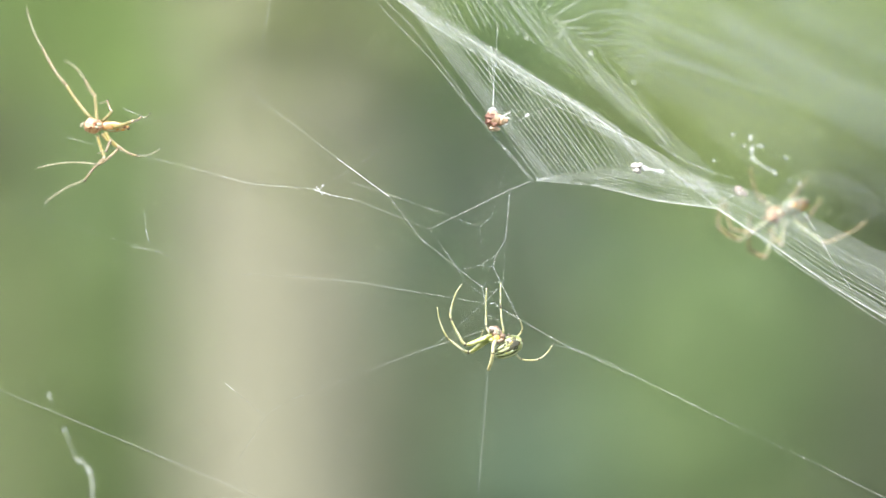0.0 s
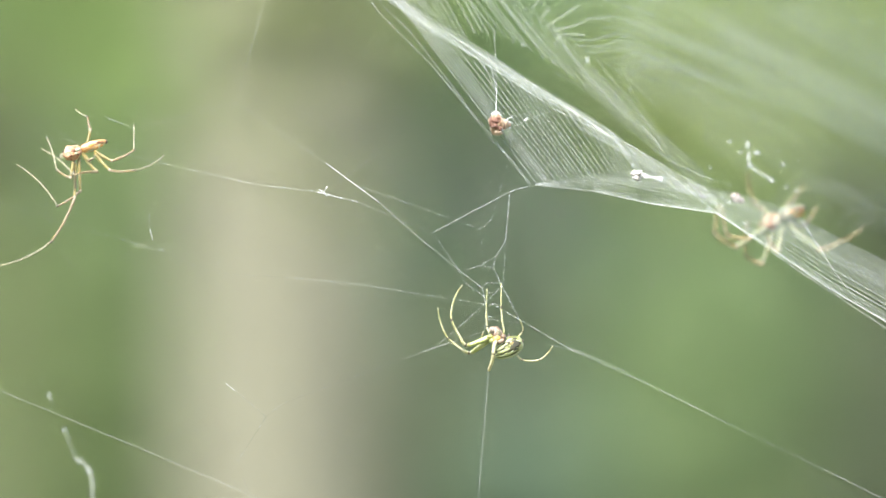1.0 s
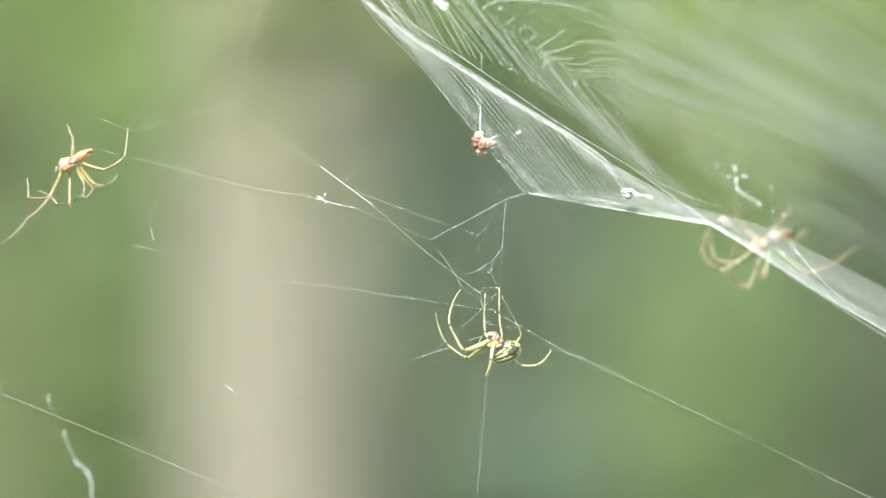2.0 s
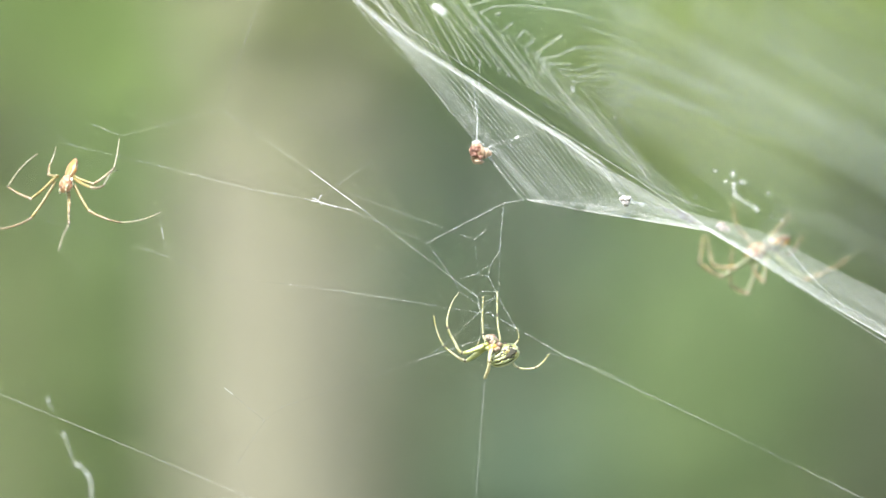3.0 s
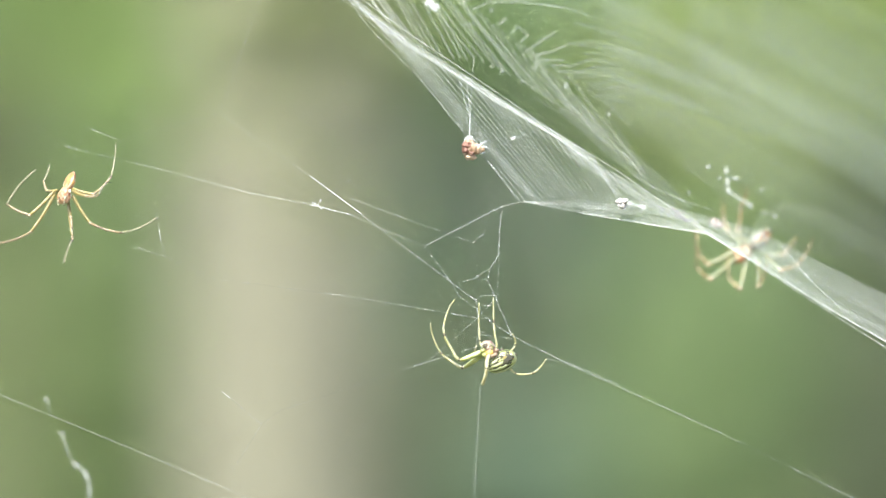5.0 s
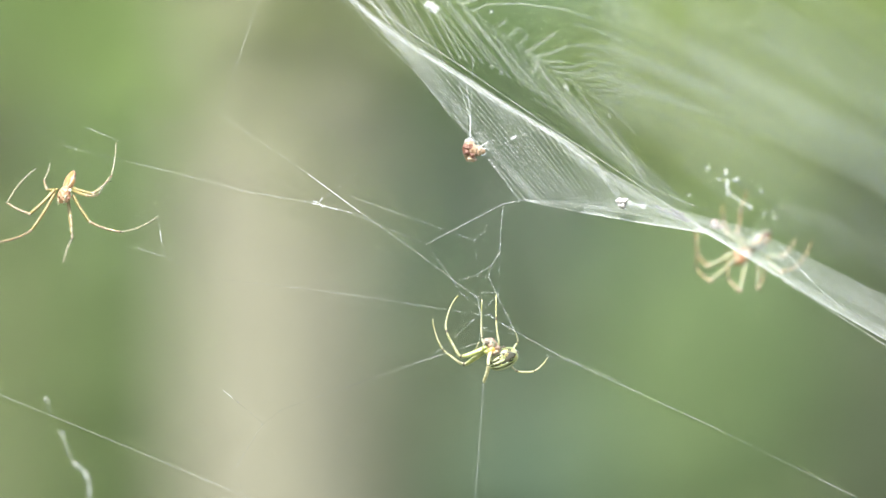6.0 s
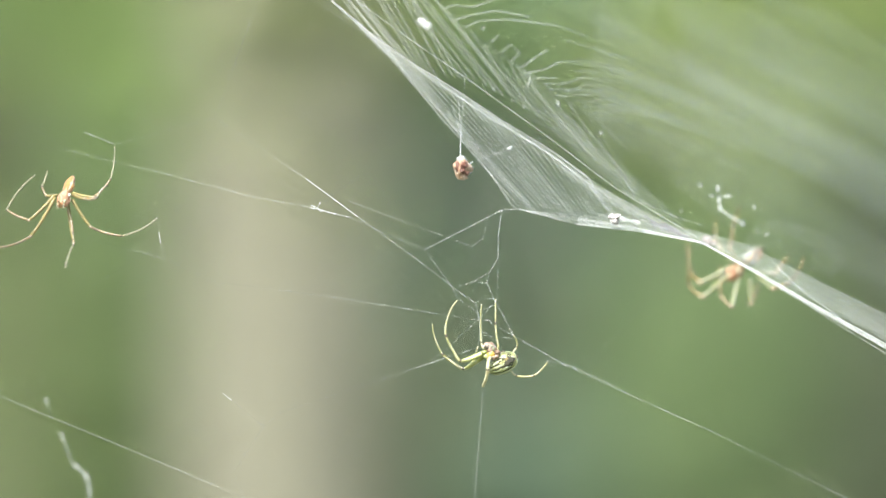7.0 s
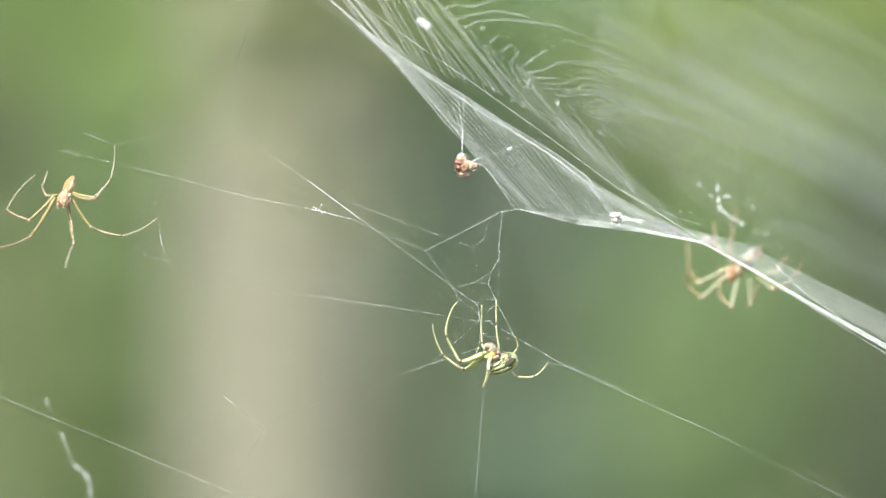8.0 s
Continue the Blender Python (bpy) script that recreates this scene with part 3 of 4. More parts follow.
for k in range(8):
    s = k / 7
    tongue_strand(0.25 * s ** 1.2, 0.05 + 0.5 * s ** 2.2, rng.uniform(0.4, 0.52) if k else 0.85, SILK_FAN, 6, 2)
for k in range(16):
    s = k / 15
    tongue_strand(0.30 + 0.70 * s, 0.5 + 0.32 * s, rng.uniform(0.023, 0.028), SILK_VEIL, 9, 0, k % 3)
for k in range(9):
    tongue_strand(rng.uniform(.4, 1), rng.uniform(.5, .8), 0.34, SILK_CLEAR, 6, 3)
for k in range(4):
    tongue_strand(0.02 + 0.06 * k, 0.06 + 0.15 * k, 0.02, SILK_VEIL, 8, 0, 3)
# the taut line that crosses the sheet
chain(sheet, [(615, -25), (735, 62), (835, 130), (970, 224), (1100, 307), (1250, 408), (1400, 505), (1640, 655)], 0.52, beads=4, mat=SILK_FAN)
# beaded side strands near the husk and the far spider
chain(sheet, [(1110, 278), (1130, 300), (1145, 322)], 1.0, orb=0.9, d=0.012, beads=5)
chain(sheet, [(1125, 315), (1165, 340), (1215, 362), (1270, 380)], 0.45, orb=0.8, d=0.01, beads=5)
CROSS = [((1388, 440), .95), ((1420, 478), .75), ((1448, 508), .5), ((1492, 546), .12)]
for (a, wa), (b, wb) in zip(CROSS, CROSS[1:]):
    thread(sheet, a, b, 0.5, orb=(wa, wb), d=(0.003, 0.002), beads=7, mat=SILK_FAN)
chain(sheet, [(1245, 420), (1262, 405), (1290, 392)], 0.4, orb=0.5, d=0.004, beads=3, mat=SILK)

# ---- the orb web ----
orb_web = empty("orb_web", "orb web of sticky silk spirals slanting away, soft with blur", "spider web")
SPINE = [(800, -25), (843, 22), (880, 55), (905, 72), (930, 90), (962, 108), (1000, 138), (1045, 168), (1085, 195), (1135, 245), (1220, 335)]
BORDER = [(690, 40), (735, 82), (790, 118), (850, 116), (890, 132), (925, 150), (965, 174), (1000, 200), (1045, 234), (1090, 270), (1150, 320)]


# left arms: parallel strands from the border up to the radius, with a knee near their top
shares = [0.3 * k / 14 for k in range(14)] + [0.3 + 0.7 * k / 17 for k in range(18)]
for k, share in enumerate(shares):
    b = on_line(BORDER, share)
    b = (b[0] + rng.uniform(-1.5, 1.5), b[1] + rng.uniform(-5, 5))
    lean = 0.76 + 0.05 * noise.noise(Vector((k * 0.4, 0, 0))) - (0.22 if 760 < b[0] < 842 else 0)
    u, v = b
    while v > -28 and (u < 800 or v > height_of(SPINE, u) + 2):
        u, v = u - lean * (1.06 if v < b[1] - 40 else 1), v - 1.0
    if b[1] - v < 14:
        continue
    near = 0.010 if b[0] < 850 else 0.013
    knee = mixed((u, v), b, rng.uniform(.2, .36))
    if u > 800:
        knee = (knee[0] - rng.uniform(1, 7), knee[1] + rng.uniform(0, 4))
    r = rng.uniform(1.25, 1.7)
    thread(orb_web, (u, v), knee, r, orb=(1, 1), d=(near + 0.006, near + 0.004), name="spiral_strand", mat=SILK_ORB)
    thread(orb_web, knee, b, r, orb=(1, 1 if b[0] > 800 else 0.92), d=(near + 0.004, near), name="spiral_strand", mat=SILK_ORB)
for i in range(1, len(SPINE) - 2):
    thread(orb_web, SPINE[i], SPINE[i + 1], 1.2, orb=(1, 1), d=(0.019, 0.019), name="radius_strand", mat=SILK_ORB)
# strands below the herringbone, running on into the hazy lower margin
for k in range(9):
    a = mixed((1010, 172), (1092, 222), k / 8)
    a = (a[0] + rng.uniform(-5, 5), a[1] + rng.uniform(-6, 6))
    l = rng.uniform(38, 62)
    thread(orb_web, a, (a[0] + l * .70, a[1] + l), rng.uniform(.9, 1.3), orb=(1, 1), d=(0.016, 0.018), name="spiral_strand", mat=SILK_ORB)
MARGIN = [(955, 180), (1000, 204), (1045, 240), (1090, 278), (1135, 315), (1180, 356), (1215, 392)]
for k in range(13):
    off = 2.6 * k - 8
    i = rng.choice((0, 0, 1, 2))
    for a, b in zip(MARGIN[i:], MARGIN[i + 1:]):
        thread(orb_web, (a[0] + off * .72, a[1] - off * .6), (b[0] + off * .8, b[1] - off * .62), 1.5, orb=(1, 1), d=(0.02, 0.022), name="spiral_strand", mat=SILK_ORB if k in (3, 5) else SILK_FILM)
# right arms: strands that leave the radius, bend, run off and dissolve
ARMS = (((958, 107), (985, 102), (1015, 88), (1055, 85), (1110, 98)), ((968, 116), (1008, 117)), ((985, 126), (1020, 127), (1055, 116), (1090, 120), (1145, 130)),
        ((995, 136), (1035, 137), (1065, 127), (1085, 133), (1112, 138)), ((1005, 148), (1045, 147), (1080, 143), (1098, 146)), ((1040, 104), (1075, 105), (1130, 118)),
        ((1035, 155), (1070, 160), (1095, 150)), ((1050, 166), (1085, 168), (1105, 165), (1140, 163)), ((1065, 178), (1095, 179), (1120, 174), (1150, 175), (1205, 190)),
        ((1080, 187), (1100, 188), (1118, 192)), ((1025, 50), (1060, 60), (1115, 78)), ((1018, 141), (1050, 139), (1090, 138)), ((1030, 90), (1068, 94), (1120, 106)),
        )
TOP_ARMS = (((846, 27), (871, 15), (926, 13), (1010, 24), (1066, 44)), ((826, 14), (861, 4), (901, -3), (961, 8)), ((809, -6), (826, -12), (861, -9), (900, -24)))
for arm in ARMS + TOP_ARMS:
    for a, b in zip(arm, arm[1:]):
        thread(orb_web, a, b, 1.6, orb=(1, 1), d=tuple(0.014 + max(0, u - 1000) * 0.00013 for u in (a[0], b[0])), name="spiral_strand", mat=SILK_ARM)
    if arm[-1][0] > 1090:
        a = arm[-1]
        thread(orb_web, a, (a[0] + 300, a[1] + 105), 1.7, orb=(1, 1), d=(0.014 + (a[0] - 1000) * 0.00013, 0.13), name="spiral_strand", mat=SILK_CLEAR)
for a, b in (((890, 55), (906, 42)), ((930, 85), (943, 72)), ((945, 98), (992, 66)), ((912, 70), (925, 57)), ((925, 57), (943, 72)), ((828, 55), (850, 52)), ((953, 135), (962, 118))):
    thread(orb_web, a, b, 1.7, orb=(1, 1), d=(0.019, 0.02), name="spiral_strand", mat=SILK_ARM)
# the far wing of the orb: bands of strands deep out of focus
for band, (u0, v0, n) in enumerate(((1050, -10, 34), (1210, -40, 30), (1330, -60, 26), (1400, 190, 12))):
    for k in range(n):
        s = k / (n - 1)
        a = (u0 + 40 * rng.random(), v0 + (215 - 30 * band - 40 * (band > 2)) * s)
        b = (1720, a[1] + (1720 - a[0]) * (0.48 + 0.08 * s))
        thread(orb_web, a, b, rng.choice((0.9, 1.2, 1.4, 1.7, 2.1)), orb=(1, 1), d=(0.10, 0.17), name="far_strand", mat=SILK_CLEAR)
# faint radii above the hub
for u, top in ((1225, 1170), (1300, 1290), (1330, 1335)):
    thread(orb_web, (u, 318), (top, -60), 0.4, orb=(1, 1), d=(0.026, 0.05), name="radius_strand", mat=SILK_ORB)
# rings round the hub
for k in range(9):
    r = 34 + 14 * k + rng.uniform(-3, 3)
    bm = bmesh.new()
    arc = [at(r * math.cos(q), r * 0.42 * math.sin(q), 0.03) - at(0, 0, 0.03) for q in np.linspace(-2.3 + .1 * k, 0.85 - .03 * k, 14)]
    tube(bm, arc, [0.55 * UNIT] * 14, 5)
    piece(orb_web, "ring_strand", bm, SILK_ARM, 1372, 432, 0.036, 1.0)

for k in range(3):
    thread(orb_web, (1212 + 9 * k, 296 - 4 * k), (1322 + 9 * k, 384 - 3 * k), 1.9, orb=(1, 1), d=(0.03, 0.03), name="film_strand", mat=SILK_FILM)

# silk tufts and remains in the hub
hub = empty("hub_remains", "white tufts of silk and prey remains fixed in the hub", "prey remains")
for u, v, a, b, c in ((1262, 306, 4, 4, 4), (1294, 312, 4, 4, 9), (1296, 332, 4, 4, 11), (1311, 326, 9, 4, 4), (1282, 325, 5, 4, 4), (1298, 348, 6, 5, 7),
                      (1337, 375, 5, 5, 5), (1357, 346, 4, 4, 4), (1362, 386, 3, 3, 3), (1380, 393, 3, 3, 4), (1228, 352, 3, 3, 3),
                      (878, 28, 4, 4, 4), (897, 136, 3.6, 3.6, 3.6), (880, 127, 3, 3, 3), (932, 155, 3, 3, 3), (950, 166, 3, 3, 3), (1011, 162, 4, 4, 8), (1086, 213, 4, 4, 4)):
    bm = bmesh.new()
    blob(bm, (0, 0, 0), (0.62 * a * UNIT, 0.62 * b * UNIT, 0.66 * c * UNIT), 0.9, u, 2)
    piece(hub, "tuft", bm, SILK_FAN, u, v, 0.024, 1.0)
bm = bmesh.new()
tube(bm, [at(-20, -12) - at(0, 0), at(0, 2) - at(0, 0), at(20, 12) - at(0, 0)], [1.9 * UNIT, 1.5 * UNIT, 2.0 * UNIT], 6)
piece(hub, "silk_band", bm, SILK_FAN, 1318, 361, 0.024, 1.0)
bundle = empty("silk_bundle", "small pinkish bundle of silk behind the sheet web", "silk clump")
bm = bmesh.new()
blob(bm, (0, 0, 0), (9 * UNIT, 7 * UNIT, 8 * UNIT), 0.6, 31, 2)
blob(bm, (10 * UNIT, 0, -5 * UNIT), (6 * UNIT, 5 * UNIT, 5 * UNIT), 0.6, 32, 2)
piece(bundle, "bundle", bm, BUNDLE, 1273, 404, 0.018, 0.95)
bm = bmesh.new()
blob(bm, (-4 * UNIT, 0, 4 * UNIT), (8 * UNIT, 5 * UNIT, 6 * UNIT), 0.5, 1, 2)
blob(bm, (5 * UNIT, 0, -4 * UNIT), (8 * UNIT, 5 * UNIT, 7 * UNIT), 0.5, 2, 2)
chunk = empty("silk_clump", "small white clump of silk caught in the orb web", "silk clump")
piece(chunk, "clump", bm, TUFT, 773, 20, 0.015, 1.0)


# ---- spiders ----
def rounded(pts, steps=4):
    """A smooth curve through points."""
    p = [Vector(q) for q in pts]
    p = [p[0] * 2 - p[1]] + p + [p[-1] * 2 - p[-2]]
    out = []
    for i in range(1, len(p) - 2):
        for k in range(steps):
            t = k / steps
            out.append(0.5 * ((2 * p[i]) + (p[i + 1] - p[i - 1]) * t + (2 * p[i - 1] - 5 * p[i] + 4 * p[i + 1] - p[i + 2]) * t * t
                              + (3 * p[i] - p[i - 1] - 3 * p[i + 1] + p[i + 2]) * t ** 3))
    return out + [p[-2]]


def turned(bm, degrees, centre=(0, 0, 0)):
    """Turns a mesh in the upright plane of the web, anticlockwise, about its own origin, then shifts it."""
    bmesh.ops.rotate(bm, cent=(0, 0, 0), matrix=Matrix.Rotation(radians(-degrees), 3, "Y"), verts=bm.verts)
    bmesh.ops.translate(bm, vec=Vector(centre), verts=bm.verts)
    return bm


def stripe(axes, angle, width, x0=-0.85, x1=0.9, taper=0.0, proud=1.02):
    """A raised band along an egg-shaped abdomen, at an angle round its long axis (0: to the lens, 90: up)."""
    bm = bmesh.new()
    rows = []
    for k in range(13):
        x = x0 + (x1 - x0) * k / 12
        r = math.sqrt(max(0.0, 1 - x * x)) * (1 - taper * x) * proud
        ring = []
        for e in (-1, -0.4, 0.4, 1):
            a = radians(angle + e * width * math.sin(math.pi * (k + 0.6) / 13.2) ** 0.5)
            lift = 1.0 if abs(e) < 1 else 0.975
            ring.append(bm.verts.new((x * axes[0], -math.cos(a) * r * axes[1] * lift, math.sin(a) * r * axes[2] * lift)))
        rows.append(ring)
    for r, s in zip(rows, rows[1:]):
        for k in range(3):
            bm.faces.new((r[k], r[k + 1], s[k + 1], s[k]))
    return bm


def hang_spider():
    """The green orchard spider at the middle, hanging under the knots."""
    ob = empty("spider", "yellow-green orb weaver with striped abdomen hanging in the scaffold", "spider", "spiders in the web")
    o = at(868, 612)
    # cephalothorax and its face
    bm = bmesh.new()
    blob(bm, (0, 0, 0), (16 * UNIT, 10 * UNIT, 11 * UNIT), 0.2, 1, 3, 0.12)
    ceph = part("cephalothorax", turned(bm, -40, at(872, 608, -0.0004)), HEAD_PINK, ob, "pinkish carapace with a dark face")
    bm = bmesh.new()
    blob(bm, (0, 0, 0), (8 * UNIT, 8 * UNIT, 9 * UNIT), 0.15, 2, 2)
    part("sternum", turned(bm, -30, at(871, 617, -0.0007)), STERNUM, ob, "orange-yellow underside")
    for u, v, s in ((860, 612, 5), (864, 619, 5.5), (876, 621, 5), (884, 612, 5), (868, 622, 5), (882, 619, 4.5)):
        bm = bmesh.new()
        blob(bm, at(u, v, -0.0009), (s * UNIT, 4 * UNIT, 0.85 * s * UNIT), 0.25, u, 2)
        part("coxa", bm, LIMB_FEMUR if u < 866 else HEAD_PINK, ob)
    bm = bmesh.new()
    blob(bm, at(864, 603, -0.0010), (5 * UNIT, 3.4 * UNIT, 3 * UNIT), 0.4, 9, 2)
    part("face", bm, JOINT, ceph, "dark brown face")
    for u, v in ((862, 601), (867, 599), (872, 604), (866, 606)):
        bm = bmesh.new()
        blob(bm, at(u, v, -0.0011), (1.0 * UNIT, 1.0 * UNIT, 1.0 * UNIT), cuts=1)
        part("eye", bm, BAND_BLACK, ceph)
    for pts in (((872, 600), (877, 604), (876, 610)), ((864, 603), (859, 606), (860, 612))):
        bm = bmesh.new()
        tube(bm, rounded([at(*p, -0.001) for p in pts]), [1.8 * UNIT] * 9, 6)
        part("palp", bm, LIMB_PALE, ceph)
    # abdomen with its bands
    axes = (29 * UNIT, 16 * UNIT, 18.5 * UNIT)
    where, tilt = at(892, 632, 0.0002), 26
    bm = bmesh.new()
    blob(bm, (0, 0, 0), axes, 0.05, 4, 3, -0.1)
    abd = part("abdomen", turned(bm, tilt, where), ABD_GREEN, ob, "green abdomen with black and silver bands")
    for angle, width, mat, x0, x1 in ((44, 5, BAND_WHITE, -.85, .4), (33, 4, BAND_BLACK, -.85, .6), (22, 4, BAND_WHITE, -.9, .2), (9, 5.5, BAND_BLACK, -.88, .75), (-3, 4, BAND_WHITE, -.9, .1),
                                      (-18, 7, BAND_BLACK, -.9, .8), (-31, 4, BAND_WHITE, -.9, .7), (-46, 6, BAND_BLACK, -.85, .7), (-60, 5, BAND_WHITE, -.7, .7), (60, 5, BAND_BLACK, -.3, .85)):
        part("band", turned(stripe(axes, angle, width, x0, x1, -0.1), tilt, where), mat, abd)
    for x, angle, mat, s in ((0.30, 14, LIMB_BROWN, 4.2), (0.46, 2, BAND_BLACK, 8.2), (0.30, -8, BAND_BLACK, 6.0), (0.62, -4, BAND_BLACK, 5.4), (0.56, 8, SPOT_AMBER, 3.8), (0.38, 18, SPOT_AMBER, 2.6), (0.70, -16, SPOT_AMBER, 2.4), (0.35, 84, JOINT, 4.0), (0.72, 24, ABD_GREEN, 3.6), (0.58, 34, BAND_BLACK, 3.4), (0.16, 24, BAND_BLACK, 3.4), (0.66, -8, BAND_BLACK, 4.0), (0.8, 8, LIMB_GREEN, 3)):
        bm = bmesh.new()
        r = math.sqrt(1 - x * x) * (1 + 0.1 * x)
        blob(bm, (x * axes[0], -math.cos(radians(angle)) * r * axes[1], math.sin(radians(angle)) * r * axes[2]), (s * UNIT, 1.3 * UNIT, 0.8 * s * UNIT), 0.5, x, 2)
        part("spot", turned(bm, tilt, where), mat, abd)
    # flecks that break up the bands
    fleck = random.Random(12)
    for k in range(26):
        x, angle = fleck.uniform(-0.75, 0.85), fleck.uniform(-48, 62)
        mat = fleck.choice((LIMB_FEMUR, ABD_GREEN, ABD_GREEN, BAND_BLACK, LIMB_FEMUR, BAND_WHITE))
        r = math.sqrt(1 - x * x) * (1 + 0.1 * x)
        z = fleck.uniform(1.2, 2.6)
        bm = bmesh.new()
        blob(bm, (x * axes[0], -math.cos(radians(angle)) * r * axes[1], math.sin(radians(angle)) * r * axes[2]), (1.5 * z * UNIT, 0.9 * UNIT, 0.8 * z * UNIT), 0.6, k, 1)
        part("spot", turned(bm, tilt, where), mat, abd)
    bm = bmesh.new()
    blob(bm, (27 * UNIT, 0, 0), (4 * UNIT, 4 * UNIT, 4 * UNIT), 0.2, 3, 1)
    part("spinneret", turned(bm, tilt, where), JOINT, abd)
    # legs, each with dark joints
    legs = []
    legs.append(([(862, 612), (838, 622), (817, 627), (806, 611), (792, 582), (793, 560), (801, 536), (812, 520)], (5.4, 5.0, 4.0, 2.9, 2.5, 2.0, 1.6, 1.1), -0.0006, (2, 4)))
    legs.append(([(860, 618), (840, 632), (823, 641), (804, 630), (786, 615), (776, 596), (770, 576), (768, 561)], (4.8, 4.6, 3.6, 2.7, 2.3, 1.8, 1.5, 1.1), 0.0010, (2, 4)))
    legs.append(([(866, 606), (858, 603), (855, 594), (854, 575), (854, 552), (855, 527)], (2.8, 2.6, 2.3, 2.0, 1.8, 1.2), 0.0008, (2,)))
    legs.append(([(874, 610), (882, 609), (885, 602), (882, 585), (880, 560), (880, 518)], (2.8, 2.6, 2.4, 2.1, 2.0, 1.2), -0.0008, (4,)))
    legs.append(([(892, 618), (906, 618), (911, 612), (918, 602), (917, 592), (913, 582)], (2.3, 2.2, 2.1, 2.0, 1.6, 1.1), 0.0012, (3,)))
    legs.append(([(890, 624), (906, 643), (917, 653), (932, 655), (948, 653), (962, 642), (972, 628)], (2.6, 2.4, 2.4, 2.1, 2.0, 1.6, 1.0), 0.0006, (2, 4)))
    legs.append(([(872, 616), (867, 630), (866, 643), (864, 656), (858, 672)], (3.8, 4.0, 3.9, 4.0, 3.4), -0.0022, (2,)))
    legs.append(([(862, 614), (846, 628), (838, 634), (844, 616), (849, 602)], (2.4, 2.2, 2.0, 1.6, 1.1), 0.0018, (2,)))
    for pts, radii, d, joints in legs:
        curve = rounded([at(u, v, d * (0.4 + 0.6 * math.sin(math.pi * i / (len(pts) - 1)))) for i, (u, v) in enumerate(pts)])
        rr = [float(np.interp(i / 4, range(len(radii)), radii)) * 0.82 * UNIT for i in range(len(curve))]
        bm = bmesh.new()
        tube(bm, curve, rr, 8)
        leg = part("leg", bm, LIMB_GREEN if d > -0.002 else LIMB_CREAM, ob)
        if radii[0] > 4:
            bm = bmesh.new()
            tube(bm, curve[:8], [q * f for q, f in zip(rr, (1.02, 1.1, 1.15, 1.18, 1.16, 1.12, 1.06, 1.02))], 8)
            part("femur", bm, LIMB_FEMUR, leg, "yellow-green femur")
        for j in joints:
            bm = bmesh.new()
            i = j * 4
            tube(bm, [curve[i - 1].lerp(curve[i], 0.62), curve[i].lerp(curve[min(i + 1, len(curve) - 1)], 0.3)], [rr[i] * 1.12] * 2, 8)
            part("joint", bm, JOINT, leg, "dark joint")
    rows = []
    for i, t in enumerate(SECONDS):
        du, dv = KNOTS[6][i][0] - KNOTS[6][BASE][0], KNOTS[6][i][1] - KNOTS[6][BASE][1]
        lean = float(np.interp(t, (3.9, 4.0, 4.1, 4.2, 4.5, 5.0, 6.0), (0, 0, -5, 7, 3.5, 1, 0)))
        hub_at = at(872, 612)
        rows.append((t, Matrix.Translation(HEART + Vector((du * UNIT, 0, -dv * UNIT)) + hub_at) @ pose(0, 0, 0, 0, -lean, 0) @ Matrix.Translation(-hub_at)))
    MOVES.append((ob, rows))


